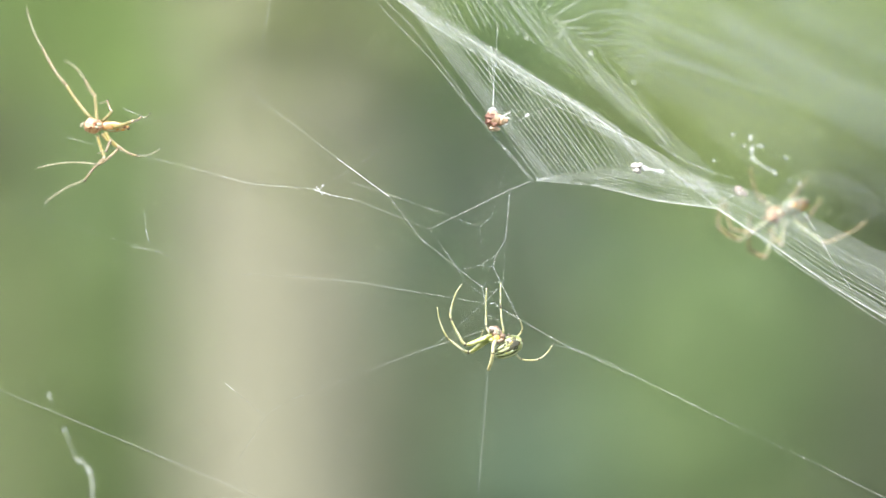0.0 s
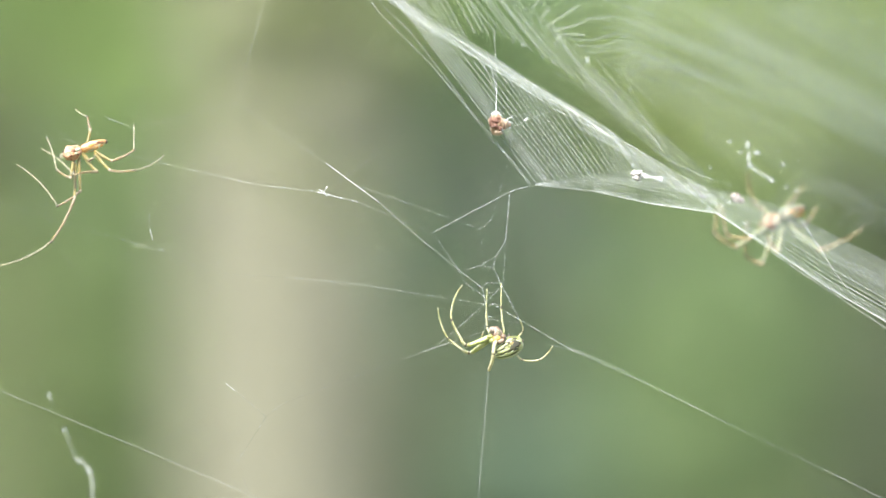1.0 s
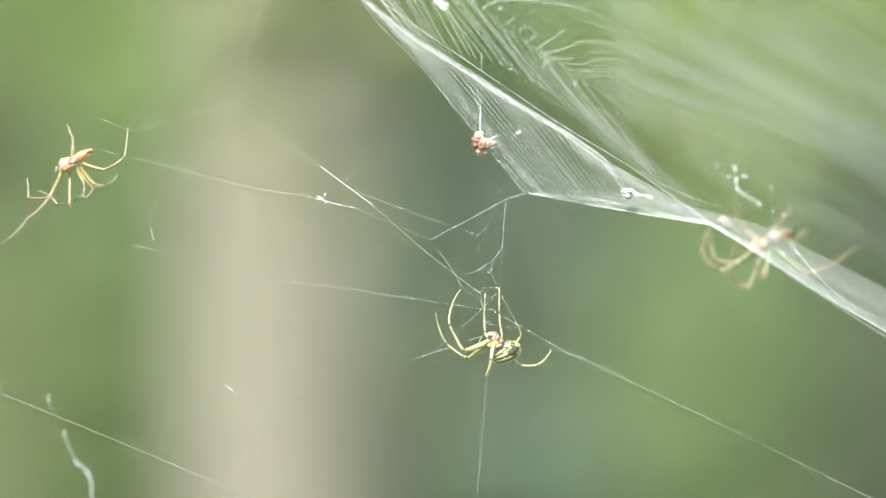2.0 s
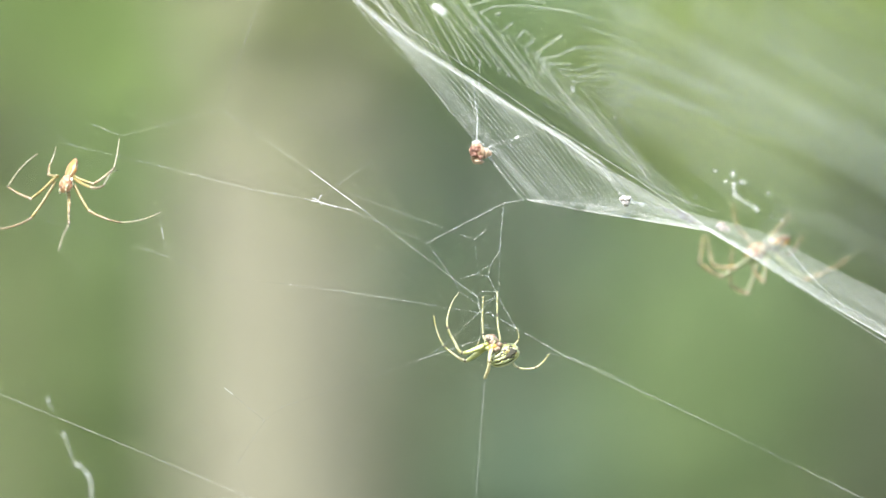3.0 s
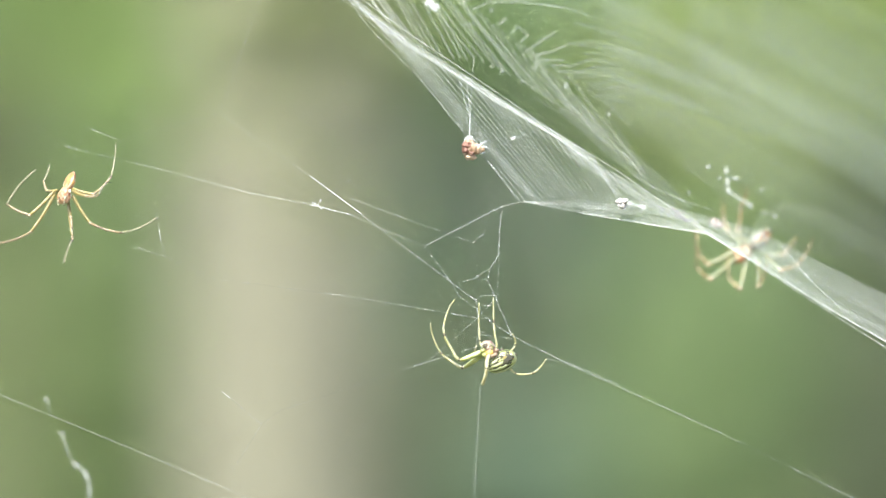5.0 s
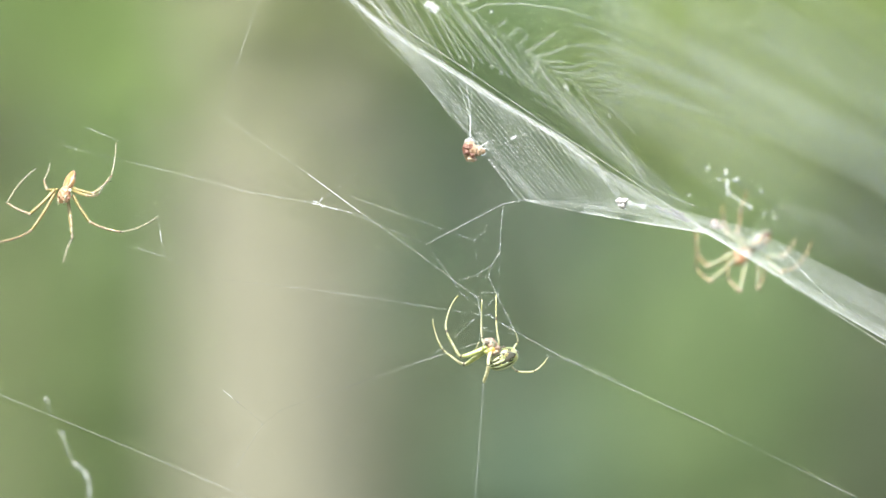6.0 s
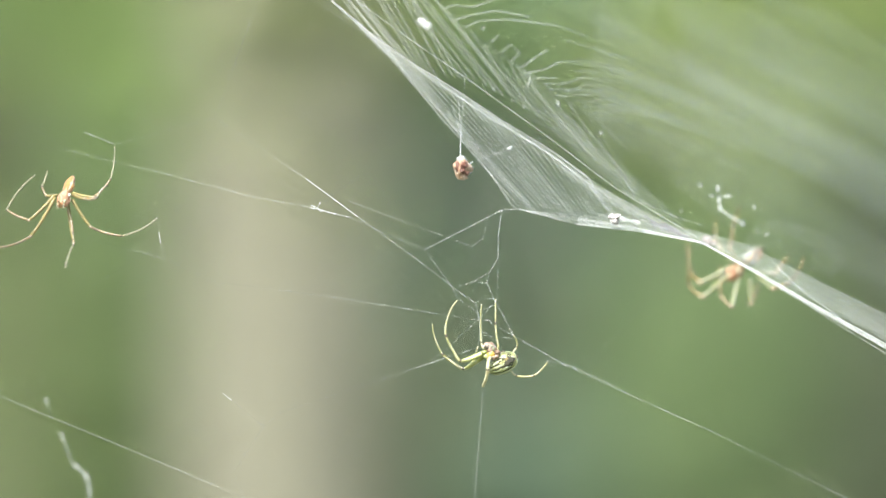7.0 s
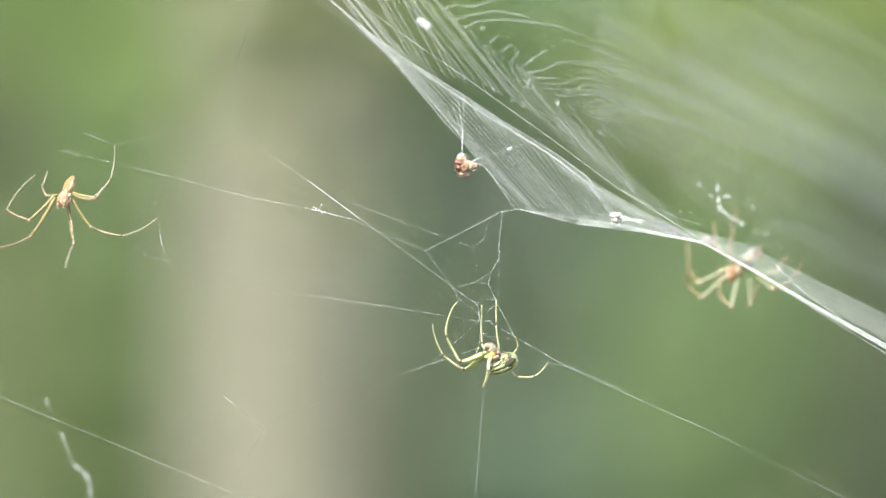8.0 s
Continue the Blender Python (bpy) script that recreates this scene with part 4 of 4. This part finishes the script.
def posed_spider(label, times, heads, tails, legs, d, mats, bands, thick, look_at, wide=1.0, leaning=False):
    """A spider whose limbs move. heads, tails: ends of its body on the plan at each time; legs: four joints at each time, with a sign for which way the knee leaves the plane."""
    limbs, head_mat, abd_mat = mats
    limb = limbs[2]
    ob = empty("spider", label, "spider", "spiders in the web")
    base = [at(*mixed(h, q, 0.4), d) for h, q in zip(heads, tails)]
    MOVES.append((ob, [(t, Matrix.Translation(HEART + b)) for t, b in zip(times, base)]))
    # body
    size = max(math.dist(h, q) for h, q in zip(heads, tails)) * 1.02
    ends = []
    for h, q in zip(heads, tails):
        deep = math.sqrt(max(0.0, size ** 2 - math.dist(h, q) ** 2)) * UNIT
        ends.append((at(*h, d - 0.4 * deep), at(*q, d + 0.6 * deep)))
    L = size * UNIT
    bm = bmesh.new()
    blob(bm, (0, 0, 0), (0.2 * L, 0.135 * L, 0.15 * L), 0.3, 1, 3, 0.1)
    ceph = part("cephalothorax", bm, head_mat, ob)
    for x, y, z, r in ((0.0, -0.11, 0.03, 0.07), (-0.08, -0.11, -0.04, 0.05), (0.06, -0.115, -0.06, 0.04), (-0.02, 0.11, 0.02, 0.06)):
        bm = bmesh.new()
        blob(bm, (x * L, y * L, z * L), (0.75 * r * L, 0.03 * L, 0.5 * r * L), 0.5, x * 50, 2)
        part("dark_patch", bm, SPOT_RUST, ceph, "rust-red patch")
    for x, y, z, r in ((0.09, -0.105, 0.03, 0.06), (0.02, -0.12, -0.03, 0.045), (-0.13, -0.06, 0.05, 0.05)):
        bm = bmesh.new()
        blob(bm, (x * L, y * L, z * L), (r * L, 0.03 * L, 0.6 * r * L), 0.5, x * 70, 2)
        part("pale_patch", bm, BAND_WHITE, ceph, "whitish patch")
    for s in (-1, 1):
        bm = bmesh.new()
        tube(bm, rounded([(-0.15 * L, s * 0.05 * L, 0.02 * L), (-0.24 * L, s * 0.07 * L, 0.04 * L), (-0.27 * L, s * 0.06 * L, -0.04 * L)]), [0.022 * L] * 9, 6)
        part("palp", bm, limb, ceph)
        bm = bmesh.new()
        blob(bm, (-0.19 * L, s * 0.04 * L, 0.08 * L), (0.018 * L,) * 3, cuts=1)
        part("eye", bm, BAND_BLACK, ceph)
    bm = bmesh.new()
    girth = (0.31 * L, 0.105 * L * wide, 0.11 * L * wide)
    blob(bm, (0, 0, 0), girth, 0.06, 2, 3, 0.22)
    abd = part("abdomen", bm, abd_mat, ob)
    for angle, wide, mat in bands:
        part("band", stripe(girth, angle, wide, taper=0.22), mat, abd)
    for x, angle, mat, r in ((0.35, 20, SPOT_RUST, 0.05), (0.6, 5, SPOT_RUST, 0.045), (-0.2, 10, SPOT_AMBER, 0.06), (0.1, -30, SPOT_AMBER, 0.05), (0.5, -40, SPOT_AMBER, 0.045)):
        q = math.sqrt(1 - x * x) * (1 - 0.22 * x)
        bm = bmesh.new()
        blob(bm, (x * girth[0], -math.cos(radians(angle)) * q * girth[1], math.sin(radians(angle)) * q * girth[2]), (r * L, 0.012 * L, 0.5 * r * L), 0.5, x * 31, 2)
        part("spot", bm, mat, abd)
    bm = bmesh.new()
    blob(bm, (0.29 * L, 0, -0.01 * L), (0.045 * L,) * 3, 0.2, 3, 1)
    part("spinneret", bm, JOINT, abd)
    for piece_ob, a, b in ((ceph, 0.02, 0.42), (abd, 0.38, 1.0)):
        MOVES.append((piece_ob, [(t, along(h.lerp(q, a) - o, h.lerp(q, b) - o)) for t, (h, q), o in zip(times, ends, base)]))
    # limbs
    for sign, poses in legs:
        lens = [max(math.dist(p[j], p[j + 1]) for p in poses) * 1.01 for j in range(3)]
        spots = []
        leans = [sign, -sign, sign]
        for p, o in zip(poses, base):
            deep, row = d, [at(*p[0], d) - o]
            for j in range(3):
                gap = math.sqrt(max(0.0, lens[j] ** 2 - math.dist(p[j], p[j + 1]) ** 2)) * UNIT
                rise = p[j][1] - p[j + 1][1]
                if leaning and abs(rise) > 0.3 * lens[j]:
                    leans[j] = 1 if rise > 0 else -1
                deep += leans[j] * gap
                row.append(at(*p[j + 1], deep) - o)
            spots.append(row)
        mid = spots[look_at]
        for j, name in enumerate(("femur", "tibia", "metatarsus")):
            half = lens[j] * UNIT / 2
            r0, r1 = (thick * k * UNIT for k in ((1.15, 0.95), (0.9, 0.7), (0.62, 0.36))[j])
            # limbs bow away from the inside of their bend
            k = min(j, 1)
            inner = (mid[k] + mid[k + 2]) / 2 - mid[k + 1]
            m = along(mid[j], mid[j + 1]).to_3x3()
            side = -1 if inner.dot(m.col[2]) > 0 else 1
            bow = side * (0.05, 0.09, 0.13)[j] * half
            xs = (-1, -.7, -.35, 0, .35, .7, 1)
            bm = bmesh.new()
            tube(bm, [(half * x, 0, bow * (1 - x * x)) for x in xs], [r0 + (r1 - r0) * (x + 1) / 2 for x in xs], 8)
            seg = part(name, bm, limbs[j], ob)
            if j < 2:
                bm = bmesh.new()
                blob(bm, (half, 0, 0), (r1 * 1.3, r1 * 1.08, r1 * 1.08), cuts=1)
                part("joint", bm, KNEE if j == 0 else JOINT, seg)
            MOVES.append((seg, [(t, along(row[j], row[j + 1])) for t, row in zip(times, spots)]))
    return ob


def blend(keys, t):
    """keys: {second: nested tuple of numbers}; the value at t between the keys."""
    ks = sorted(keys)
    if t <= ks[0]:
        return keys[ks[0]]
    for a, b in zip(ks, ks[1:]):
        if t <= b:
            s = (t - a) / (b - a)
            s = s * s * (3 - 2 * s)
            return tuple(mixed(p, q, s) for p, q in zip(keys[a], keys[b]))
    return keys[ks[-1]]


def roving_spider():
    """The amber spider that climbs about on the left lines, then settles."""
    times = [0, .1, .2, .3, .4, .5, .6, .8, 1, 1.2, 1.3, 1.4, 1.5, 1.6, 1.7, 2.0, 2.4, 2.7, 3, 3.5, 3.9, 4.0, 4.2, 4.5, 6, 6.5, 7, 7.5, 8]
    settle = {3: 0, 3.5: .2, 3.9: .32, 4.0: .3, 4.2: .7, 4.5: .78, 6: .7, 6.5: .8, 7: 1, 7.5: 1, 8: 1}
    bodies = {0: ((148, 222), (228, 226)), .25: ((128, 248), (208, 236)), .5: ((118, 272), (196, 245)), 1: ((112, 276), (188, 250)), 1.2: ((112, 277), (187, 250)), 1.5: ((103, 288), (176, 258)),
              1.7: ((104, 290), (172, 262)), 2.7: ((111, 332), (134, 280)), 3: ((112, 338), (134, 282)), 8: ((108, 364), (129, 313))}
    legs = []
    legs.append((1, {0: ((172, 215), (168, 170), (150, 140), (113, 107)), .3: ((140, 262), (100, 270), (85, 240), (92, 210)), .5: ((135, 280), (125, 322), (92, 312), (75, 248)), 1: ((130, 285), (125, 315), (100, 300), (82, 242)),
             1.2: ((130, 285), (125, 315), (100, 300), (82, 242)), 1.5: ((120, 292), (112, 350), (72, 368), (38, 342)), 2.7: ((97, 308), (55, 346), (15, 322), (64, 268)), 3: ((97, 315), (55, 352), (14, 331), (67, 272)), 8: ((97, 345), (52, 390), (12, 372), (62, 310))}))
    reach_out = {0: ((163, 212), (118, 152), (75, 85), (46, 12)), .25: ((135, 255), (90, 205), (62, 160), (40, 110)), .5: ((122, 278), (80, 262), (45, 240), (28, 205)), .62: ((130, 290), (128, 340), (88, 400), (15, 430)), 1: ((133, 290), (132, 350), (90, 428), (0, 470))}
    legs.append((-1, reach_out | {1.2: ((133, 290), (130, 352), (88, 430), (0, 472)), 1.35: ((125, 285), (80, 310), (30, 322), (-30, 330)), 1.5: ((128, 275), (105, 225), (70, 190), (38, 150)), 1.6: ((115, 290), (118, 350), (75, 420), (25, 480)), 1.7: ((118, 288), (100, 335), (62, 385), (8, 440)),
             2.7: ((97, 315), (55, 378), (-5, 398), (-62, 412)), 3: ((97, 322), (55, 386), (0, 405), (-60, 420)), 8: ((97, 350), (55, 418), (-2, 438), (-60, 450))}))
    legs.append((-1, {0: ((172, 240), (185, 280), (150, 320), (80, 360)), .25: ((155, 270), (175, 310), (165, 350), (155, 395)), .5: ((145, 290), (163, 348), (130, 380), (106, 405)), .62: ((148, 275), (172, 305), (130, 310), (72, 263)), 1: ((146, 272), (172, 305), (130, 310), (72, 263)),
              1.2: ((146, 272), (172, 305), (130, 310), (72, 263)), 1.5: ((125, 290), (125, 355), (92, 346), (48, 300)), 2.7: ((122, 325), (120, 385), (120, 390), (98, 400)), 3: ((121, 330), (122, 394), (122, 398), (104, 444)), 8: ((120, 358), (130, 428), (130, 434), (115, 474))}))
    legs.append((1, {0: ((185, 236), (210, 260), (243, 276), (283, 263)), .5: ((168, 272), (185, 308), (225, 322), (265, 283)), 1: ((168, 272), (195, 302), (240, 301), (290, 275)), 1.2: ((168, 272), (195, 302), (240, 301), (290, 275)),
             1.5: ((150, 282), (172, 300), (174, 288), (170, 262)), 2.7: ((131, 322), (155, 368), (208, 392), (270, 384)), 3: ((131, 326), (158, 374), (212, 394), (283, 376)), 8: ((128, 353), (160, 402), (215, 418), (278, 386))}))
    legs.append((-1, {0: ((200, 226), (235, 215), (250, 207), (267, 200)), .25: ((190, 245), (215, 255), (248, 235), (262, 200)), .5: ((172, 264), (205, 278), (243, 260), (245, 210)), 1: ((168, 268), (198, 285), (237, 266), (237, 220)), 1.2: ((168, 268), (198, 285), (237, 266), (237, 220)),
              1.5: ((155, 278), (195, 288), (232, 268), (234, 218)), 2.7: ((130, 308), (165, 322), (200, 296), (213, 242)), 3: ((130, 312), (165, 326), (201, 298), (211, 245)), 8: ((128, 342), (165, 350), (195, 318), (203, 258))}))
    legs.append((1, {0: ((180, 238), (210, 262), (175, 292), (66, 298)), .5: ((140, 285), (142, 328), (100, 355), (18, 298)), 1: ((140, 280), (142, 338), (102, 365), (28, 290)), 1.2: ((140, 280), (142, 338), (102, 365), (28, 290)),
             1.5: ((138, 288), (167, 335), (130, 365), (85, 392)), 2.7: ((131, 315), (165, 332), (186, 326), (212, 298)), 3: ((131, 317), (163, 333), (184, 328), (208, 302)), 8: ((128, 345), (150, 352), (172, 350), (192, 330))}))
    legs.append((1, {0: ((182, 214), (197, 198), (190, 178), (176, 182)), .5: ((155, 258), (170, 228), (165, 205), (140, 197)), 1: ((150, 266), (160, 230), (155, 207), (133, 192)), 1.2: ((150, 266), (160, 230), (155, 207), (133, 192)),
             1.5: ((143, 270), (155, 235), (153, 215), (130, 197)), 2.7: ((102, 308), (86, 306), (88, 290), (102, 256)), 3: ((102, 312), (86, 310), (87, 293), (99, 260)), 8: ((102, 346), (82, 347), (74, 330), (84, 302))}))
    legs.append((-1, {0: ((188, 236), (195, 250), (188, 268), (172, 273)), .5: ((155, 275), (162, 290), (168, 285), (172, 278)), 1: ((150, 275), (158, 285), (164, 282), (170, 276)), 1.5: ((145, 283), (160, 300), (168, 305), (164, 318)),
              2.7: ((122, 325), (122, 350), (121, 372), (120, 388)), 3: ((121, 330), (123, 360), (122, 378), (122, 394)), 8: ((120, 358), (126, 392), (129, 412), (130, 428))}))
    def when(t):
        return t if t <= 3 else 3 + 5 * settle[t]

    def straight(keys, t):
        """Past 3 s the pose drifts evenly from the settled one to the last."""
        if t <= 3:
            return blend(keys, t)
        return tuple(mixed(p, q, settle[t]) for p, q in zip(keys[3], keys[8]))

    heads, tails = zip(*(straight(bodies, t) for t in times))
    posed = [(sign, [straight(keys, t) for t in times]) for sign, keys in legs]
    posed_spider("slender amber spider with long thin legs spread on the scaffold lines", times, heads, tails, posed, 0.0, ((LIMB_BROWN, LIMB_AMBER, LIMB_CLEAR), HEAD_ORANGE, ABD_CREAM), ((52, 20, BAND_WHITE), (8, 7, SPOT_RUST), (-44, 13, BAND_WHITE), (-14, 4, BAND_WHITE), (150, 12, BAND_WHITE)), 2.85, times.index(3.5), leaning=True)


def pale_spider():
    """The pale green spider behind the sheet; it shifts its footing when the web is plucked."""
    first = {"body": ((1322, 452), (1400, 418)), "legs": (
        ((1340, 446), (1276, 490), (1238, 465), (1248, 412)), ((1345, 450), (1322, 520), (1293, 505), (1297, 440)), ((1358, 455), (1350, 498), (1334, 478), (1328, 455)),
        ((1375, 455), (1425, 495), (1458, 482), (1502, 454)), ((1352, 436), (1368, 415), (1383, 397), (1398, 378)), ((1348, 438), (1325, 425), (1306, 405), (1297, 358)),
        ((1370, 448), (1395, 452), (1408, 436), (1420, 416)), ((1342, 442), (1300, 475), (1262, 470), (1252, 420)))}
    second = {"body": ((1283, 496), (1347, 438)), "legs": (
        ((1295, 478), (1240, 528), (1216, 506), (1217, 438)), ((1305, 485), (1292, 545), (1272, 524), (1270, 470)), ((1325, 495), (1325, 540), (1334, 520), (1340, 500)),
        ((1340, 490), (1365, 512), (1396, 500), (1421, 454)), ((1305, 470), (1288, 442), (1294, 400), (1304, 366)), ((1300, 468), (1270, 442), (1263, 420), (1262, 392)),
        ((1335, 485), (1368, 485), (1380, 470), (1392, 452)), ((1293, 472), (1236, 502), (1220, 482), (1214, 428)))}
    i3, i75 = SECONDS.index(3), SECONDS.index(7.5)

    def shifted(p, i, j):
        return (p[0] + ORB[i][0] - ORB[j][0], p[1] + ORB[i][1] - ORB[j][1])

    heads, tails, legs = [], [], [[] for _ in first["legs"]]
    for i, t in enumerate(SECONDS):
        s = float(np.interp(t, (3.5, 3.9, 4.0, 4.2, 4.5), (0, .5, .62, .85, 1)))
        h, q = (mixed(shifted(a, i, i3), shifted(b, i, i75), s) for a, b in zip(first["body"], second["body"]))
        heads.append(h)
        tails.append(q)
        for k, (a, b) in enumerate(zip(first["legs"], second["legs"])):
            legs[k].append(tuple(mixed(shifted(x, i, i3), shifted(y, i, i75), s) for x, y in zip(a, b)))
    posed_spider("pale green spider with orange head behind the silk sheet", SECONDS, heads, tails, [((-1) ** k, l) for k, l in enumerate(legs)], 0.023,
                 ((LIMB_PALE, LIMB_TAN, LIMB_TAN), HEAD_RUST, ABD_PALE), ((50, 6, ABD_PALE), (20, 9, SPOT_RUST), (-15, 5, HEAD_RUST)), 4.0, BASE, 1.5, leaning=True)


hang_spider()
roving_spider()
pale_spider()

# ---- caught prey ----
PREY = series((877, 212, 877, 211, 882, 219, 865, 238, 848, 270, 841, 276, 829, 282, 835, 259, 836, 266, 831, 278, 819, 298, 819, 298, 822, 293), 0.0)
FLUNG = {3.9: (829, 282), 4.0: (864, 268), 4.1: (822, 240), 4.2: (801, 250), 4.3: (812, 228), 4.4: (838, 245), 4.5: (835, 259)}
for i, t in enumerate(SECONDS):
    if 3.9 <= t <= 4.5:
        PREY[i] = tuple(float(np.interp(t, list(FLUNG), [p[k] for p in FLUNG.values()])) for k in (0, 1))
TWIRL = {0: 0, .5: 0, 1: 25, 1.5: -10, 3: 20, 3.5: -25, 3.9: -30, 4.5: 0, 6: 10, 6.5: 35, 7: 50, 7.5: 30, 8: 5}
prey = empty("wrapped_prey", "small tan and brown insect wrapped in silk, dangling", "prey")
bm = bmesh.new()
blob(bm, (-4 * UNIT, 0, 0), (13 * UNIT, 13 * UNIT, 18 * UNIT), 0.35, 11, 3)
body = part("body", bm, PREY_TAN, prey)
for x, y, z, a, c, s in ((-8, -10, 5, 9, 6, 1), (-10, -9, -4, 8, 6, 2), (-2, -10, -9, 5, 4, 3), (-14, 0, 2, 4, 9, 4), (-4, 10, 2, 8, 8, 5)):
    bm = bmesh.new()
    blob(bm, (x * UNIT, y * UNIT, z * UNIT), (a * UNIT, 4 * UNIT, c * UNIT), 0.6, s, 2)
    part("dark_patch", bm, PREY_DARK, body)
bm = bmesh.new()
blob(bm, (-5 * UNIT, 0, 15 * UNIT), (8 * UNIT, 8 * UNIT, 7 * UNIT), 0.35, 12, 2)
part("silk_cap", bm, TUFT, prey)
hair = random.Random(5)
bm = bmesh.new()
for k in range(34):
    q, up = hair.uniform(0, math.tau), hair.uniform(-0.9, 1.0)
    way = Vector((math.cos(q) * math.sqrt(1 - up * up), -abs(math.sin(q)) * math.sqrt(1 - up * up), up))
    root = Vector((-3 * UNIT + way.x * 13 * UNIT, way.y * 12 * UNIT, way.z * 17 * UNIT))
    tube(bm, [root, root + way * hair.uniform(3, 7) * UNIT + Vector((0, 0, hair.uniform(-2, 2) * UNIT))], [0.6 * UNIT, 0.25 * UNIT], 4)
part("silk_fuzz", bm, TUFT, prey, "loose silk fuzz")
bm = bmesh.new()
blob(bm, (11 * UNIT, -3 * UNIT, -1 * UNIT), (11 * UNIT, 7 * UNIT, 8 * UNIT), 0.5, 13, 2, 0.3)
part("head", bm, PREY_TAN, prey)
bm = bmesh.new()
blob(bm, (-2 * UNIT, -2 * UNIT, -16 * UNIT), (10 * UNIT, 8 * UNIT, 5 * UNIT), 0.4, 15, 2)
part("tail", bm, PREY_TAN, prey)
for pts in (((10, 4), (20, 10), (26, 12)), ((12, -2), (22, 3), (29, 0)), ((10, -6), (18, -9), (22, -6))):
    bm = bmesh.new()
    tube(bm, rounded([(x * UNIT, -3 * UNIT, z * UNIT) for x, z in pts]), [1.8 * UNIT - 0.12 * k * UNIT for k in range(9)], 6)
    part("leg", bm, TUFT, prey)
MOVES.append((prey, [(t, Matrix.Translation(HEART + at(*PREY[i], -0.001)) @ pose(0, 0, 0, 0, 0, float(np.interp(t, list(TWIRL), list(TWIRL.values()))))) for i, t in enumerate(SECONDS)]))

tether = empty("prey_tether", "twisted white silk strands that hold the wrapped prey", "spider thread")


def tether_thread(top, orb, low, thick, beads=0):
    """A strand from the sheet down to the prey."""
    p0 = PREY[BASE]
    a, b = at(*top, 0.004), at(p0[0] + low[0], p0[1] + low[1])
    half = (a - b).length / 2 + 4 * UNIT
    bm = bmesh.new()
    tube(bm, [(-half, 0, 0), (half, 0, 0)], [thick * UNIT] * 2, 5)
    for k in range(beads):
        blob(bm, (random.uniform(-half, half), 0, 0), (2.2 * UNIT, 1.6 * UNIT, 1.6 * UNIT), 0.3, k, 0)
    ob = part("strand", bm, SILK, tether)
    MOVES.append((ob, [(t, along(at(*swayed(*top, i, orb), 0.004), at(PREY[i][0] + low[0], PREY[i][1] + low[1]))) for i, t in enumerate(SECONDS)]))


tether_thread((834, 150), 1.0, (-3, -58), 0.7, 4)
tether_thread((846, 112), 1.0, (-3, -58), 0.5, 2)
tether_thread((822, 158), 1.0, (-4, -58), 0.5, 3)
low = part("strand", tube(bmesh.new(), [(-3 * UNIT, 0, 62 * UNIT), (-4 * UNIT, 0, 38 * UNIT), (-4 * UNIT, 0, 14 * UNIT)], [0.9 * UNIT] * 3, 6, caps=False), SILK_BRIGHT, tether)
MOVES.append((low, [(t, Matrix.Translation(at(*PREY[i]))) for i, t in enumerate(SECONDS)]))
tether_thread((912, 247), 0.6, (26, -14), 0.5, 1)
chain(sheet, [(880, 259), (897, 257), (912, 247), (968, 229)], 0.5, orb=0.3, beads=1)
bm = bmesh.new()
blob(bm, (0, 0, 0), (5 * UNIT, 2.6 * UNIT, 3 * UNIT), 0.3, 3, 1)
piece(sheet, "tuft", turned(bm, 35), TUFT, 912, 247, 0, 0.3)
chain(sheet, [(848, 272), (875, 296), (918, 355)], 0.28, orb=0.1)
for u, v in ((872, 292), (877, 298), (866, 286)):
    bm = bmesh.new()
    blob(bm, (0, 0, 0), (2 * UNIT, 2 * UNIT, 2 * UNIT), 0.3, u, 0)
    piece(sheet, "bead", bm, TUFT, u, v, 0, 0.1)

husk = empty("insect_husk", "small whitish insect husk stuck on the silk sheet", "insect husk")
bm = bmesh.new()
blob(bm, (0, 0, 0), (10 * UNIT, 7 * UNIT, 9 * UNIT), 0.6, 21, 3)
body = part("body", bm, HUSK, husk)
for x, z in ((3, 0),):
    bm = bmesh.new()
    blob(bm, (x * UNIT, -5 * UNIT, z * UNIT), (3.4 * UNIT, 2 * UNIT, 2.6 * UNIT), 0.4, x, 1)
    part("dark_patch", bm, JOINT, body)
bm = bmesh.new()
tube(bm, rounded([(4 * UNIT, 0, 0), (16 * UNIT, 0, -3 * UNIT), (32 * UNIT, 2 * UNIT, -6 * UNIT), (46 * UNIT, 4 * UNIT, -9 * UNIT)]), [(4.5 + 1.5 * math.sin(k * .7) - 0.15 * k) * UNIT for k in range(13)], 8)
part("wing", bm, TUFT, husk)
for pts in (((-4, 3), (-10, 7), (-13, 3)), ((2, -6), (4, -12), (10, -14)), ((-4, -5), (-8, -10), (-5, -14))):
    bm = bmesh.new()
    tube(bm, [(x * UNIT, -2 * UNIT, z * UNIT) for x, z in pts], [1.0 * UNIT, 0.8 * UNIT, 0.5 * UNIT], 5)
    part("leg", bm, TUFT, husk)
MOVES.append((husk, [(t, Matrix.Translation(HEART + at(KNOTS[7][i][0] - 5, KNOTS[7][i][1], -0.001)) @ pose(0, 0, 0, 0, 0, float(np.interp(t, (0, 1.5, 3, 3.9, 6, 8), (0, 0, 40, 20, 20, 0)))))
                     for i, t in enumerate(SECONDS)]))


def motions():
    """Keys every moving thing and part."""
    for ob, rows in MOVES:
        walk(ob, rows)


motions()
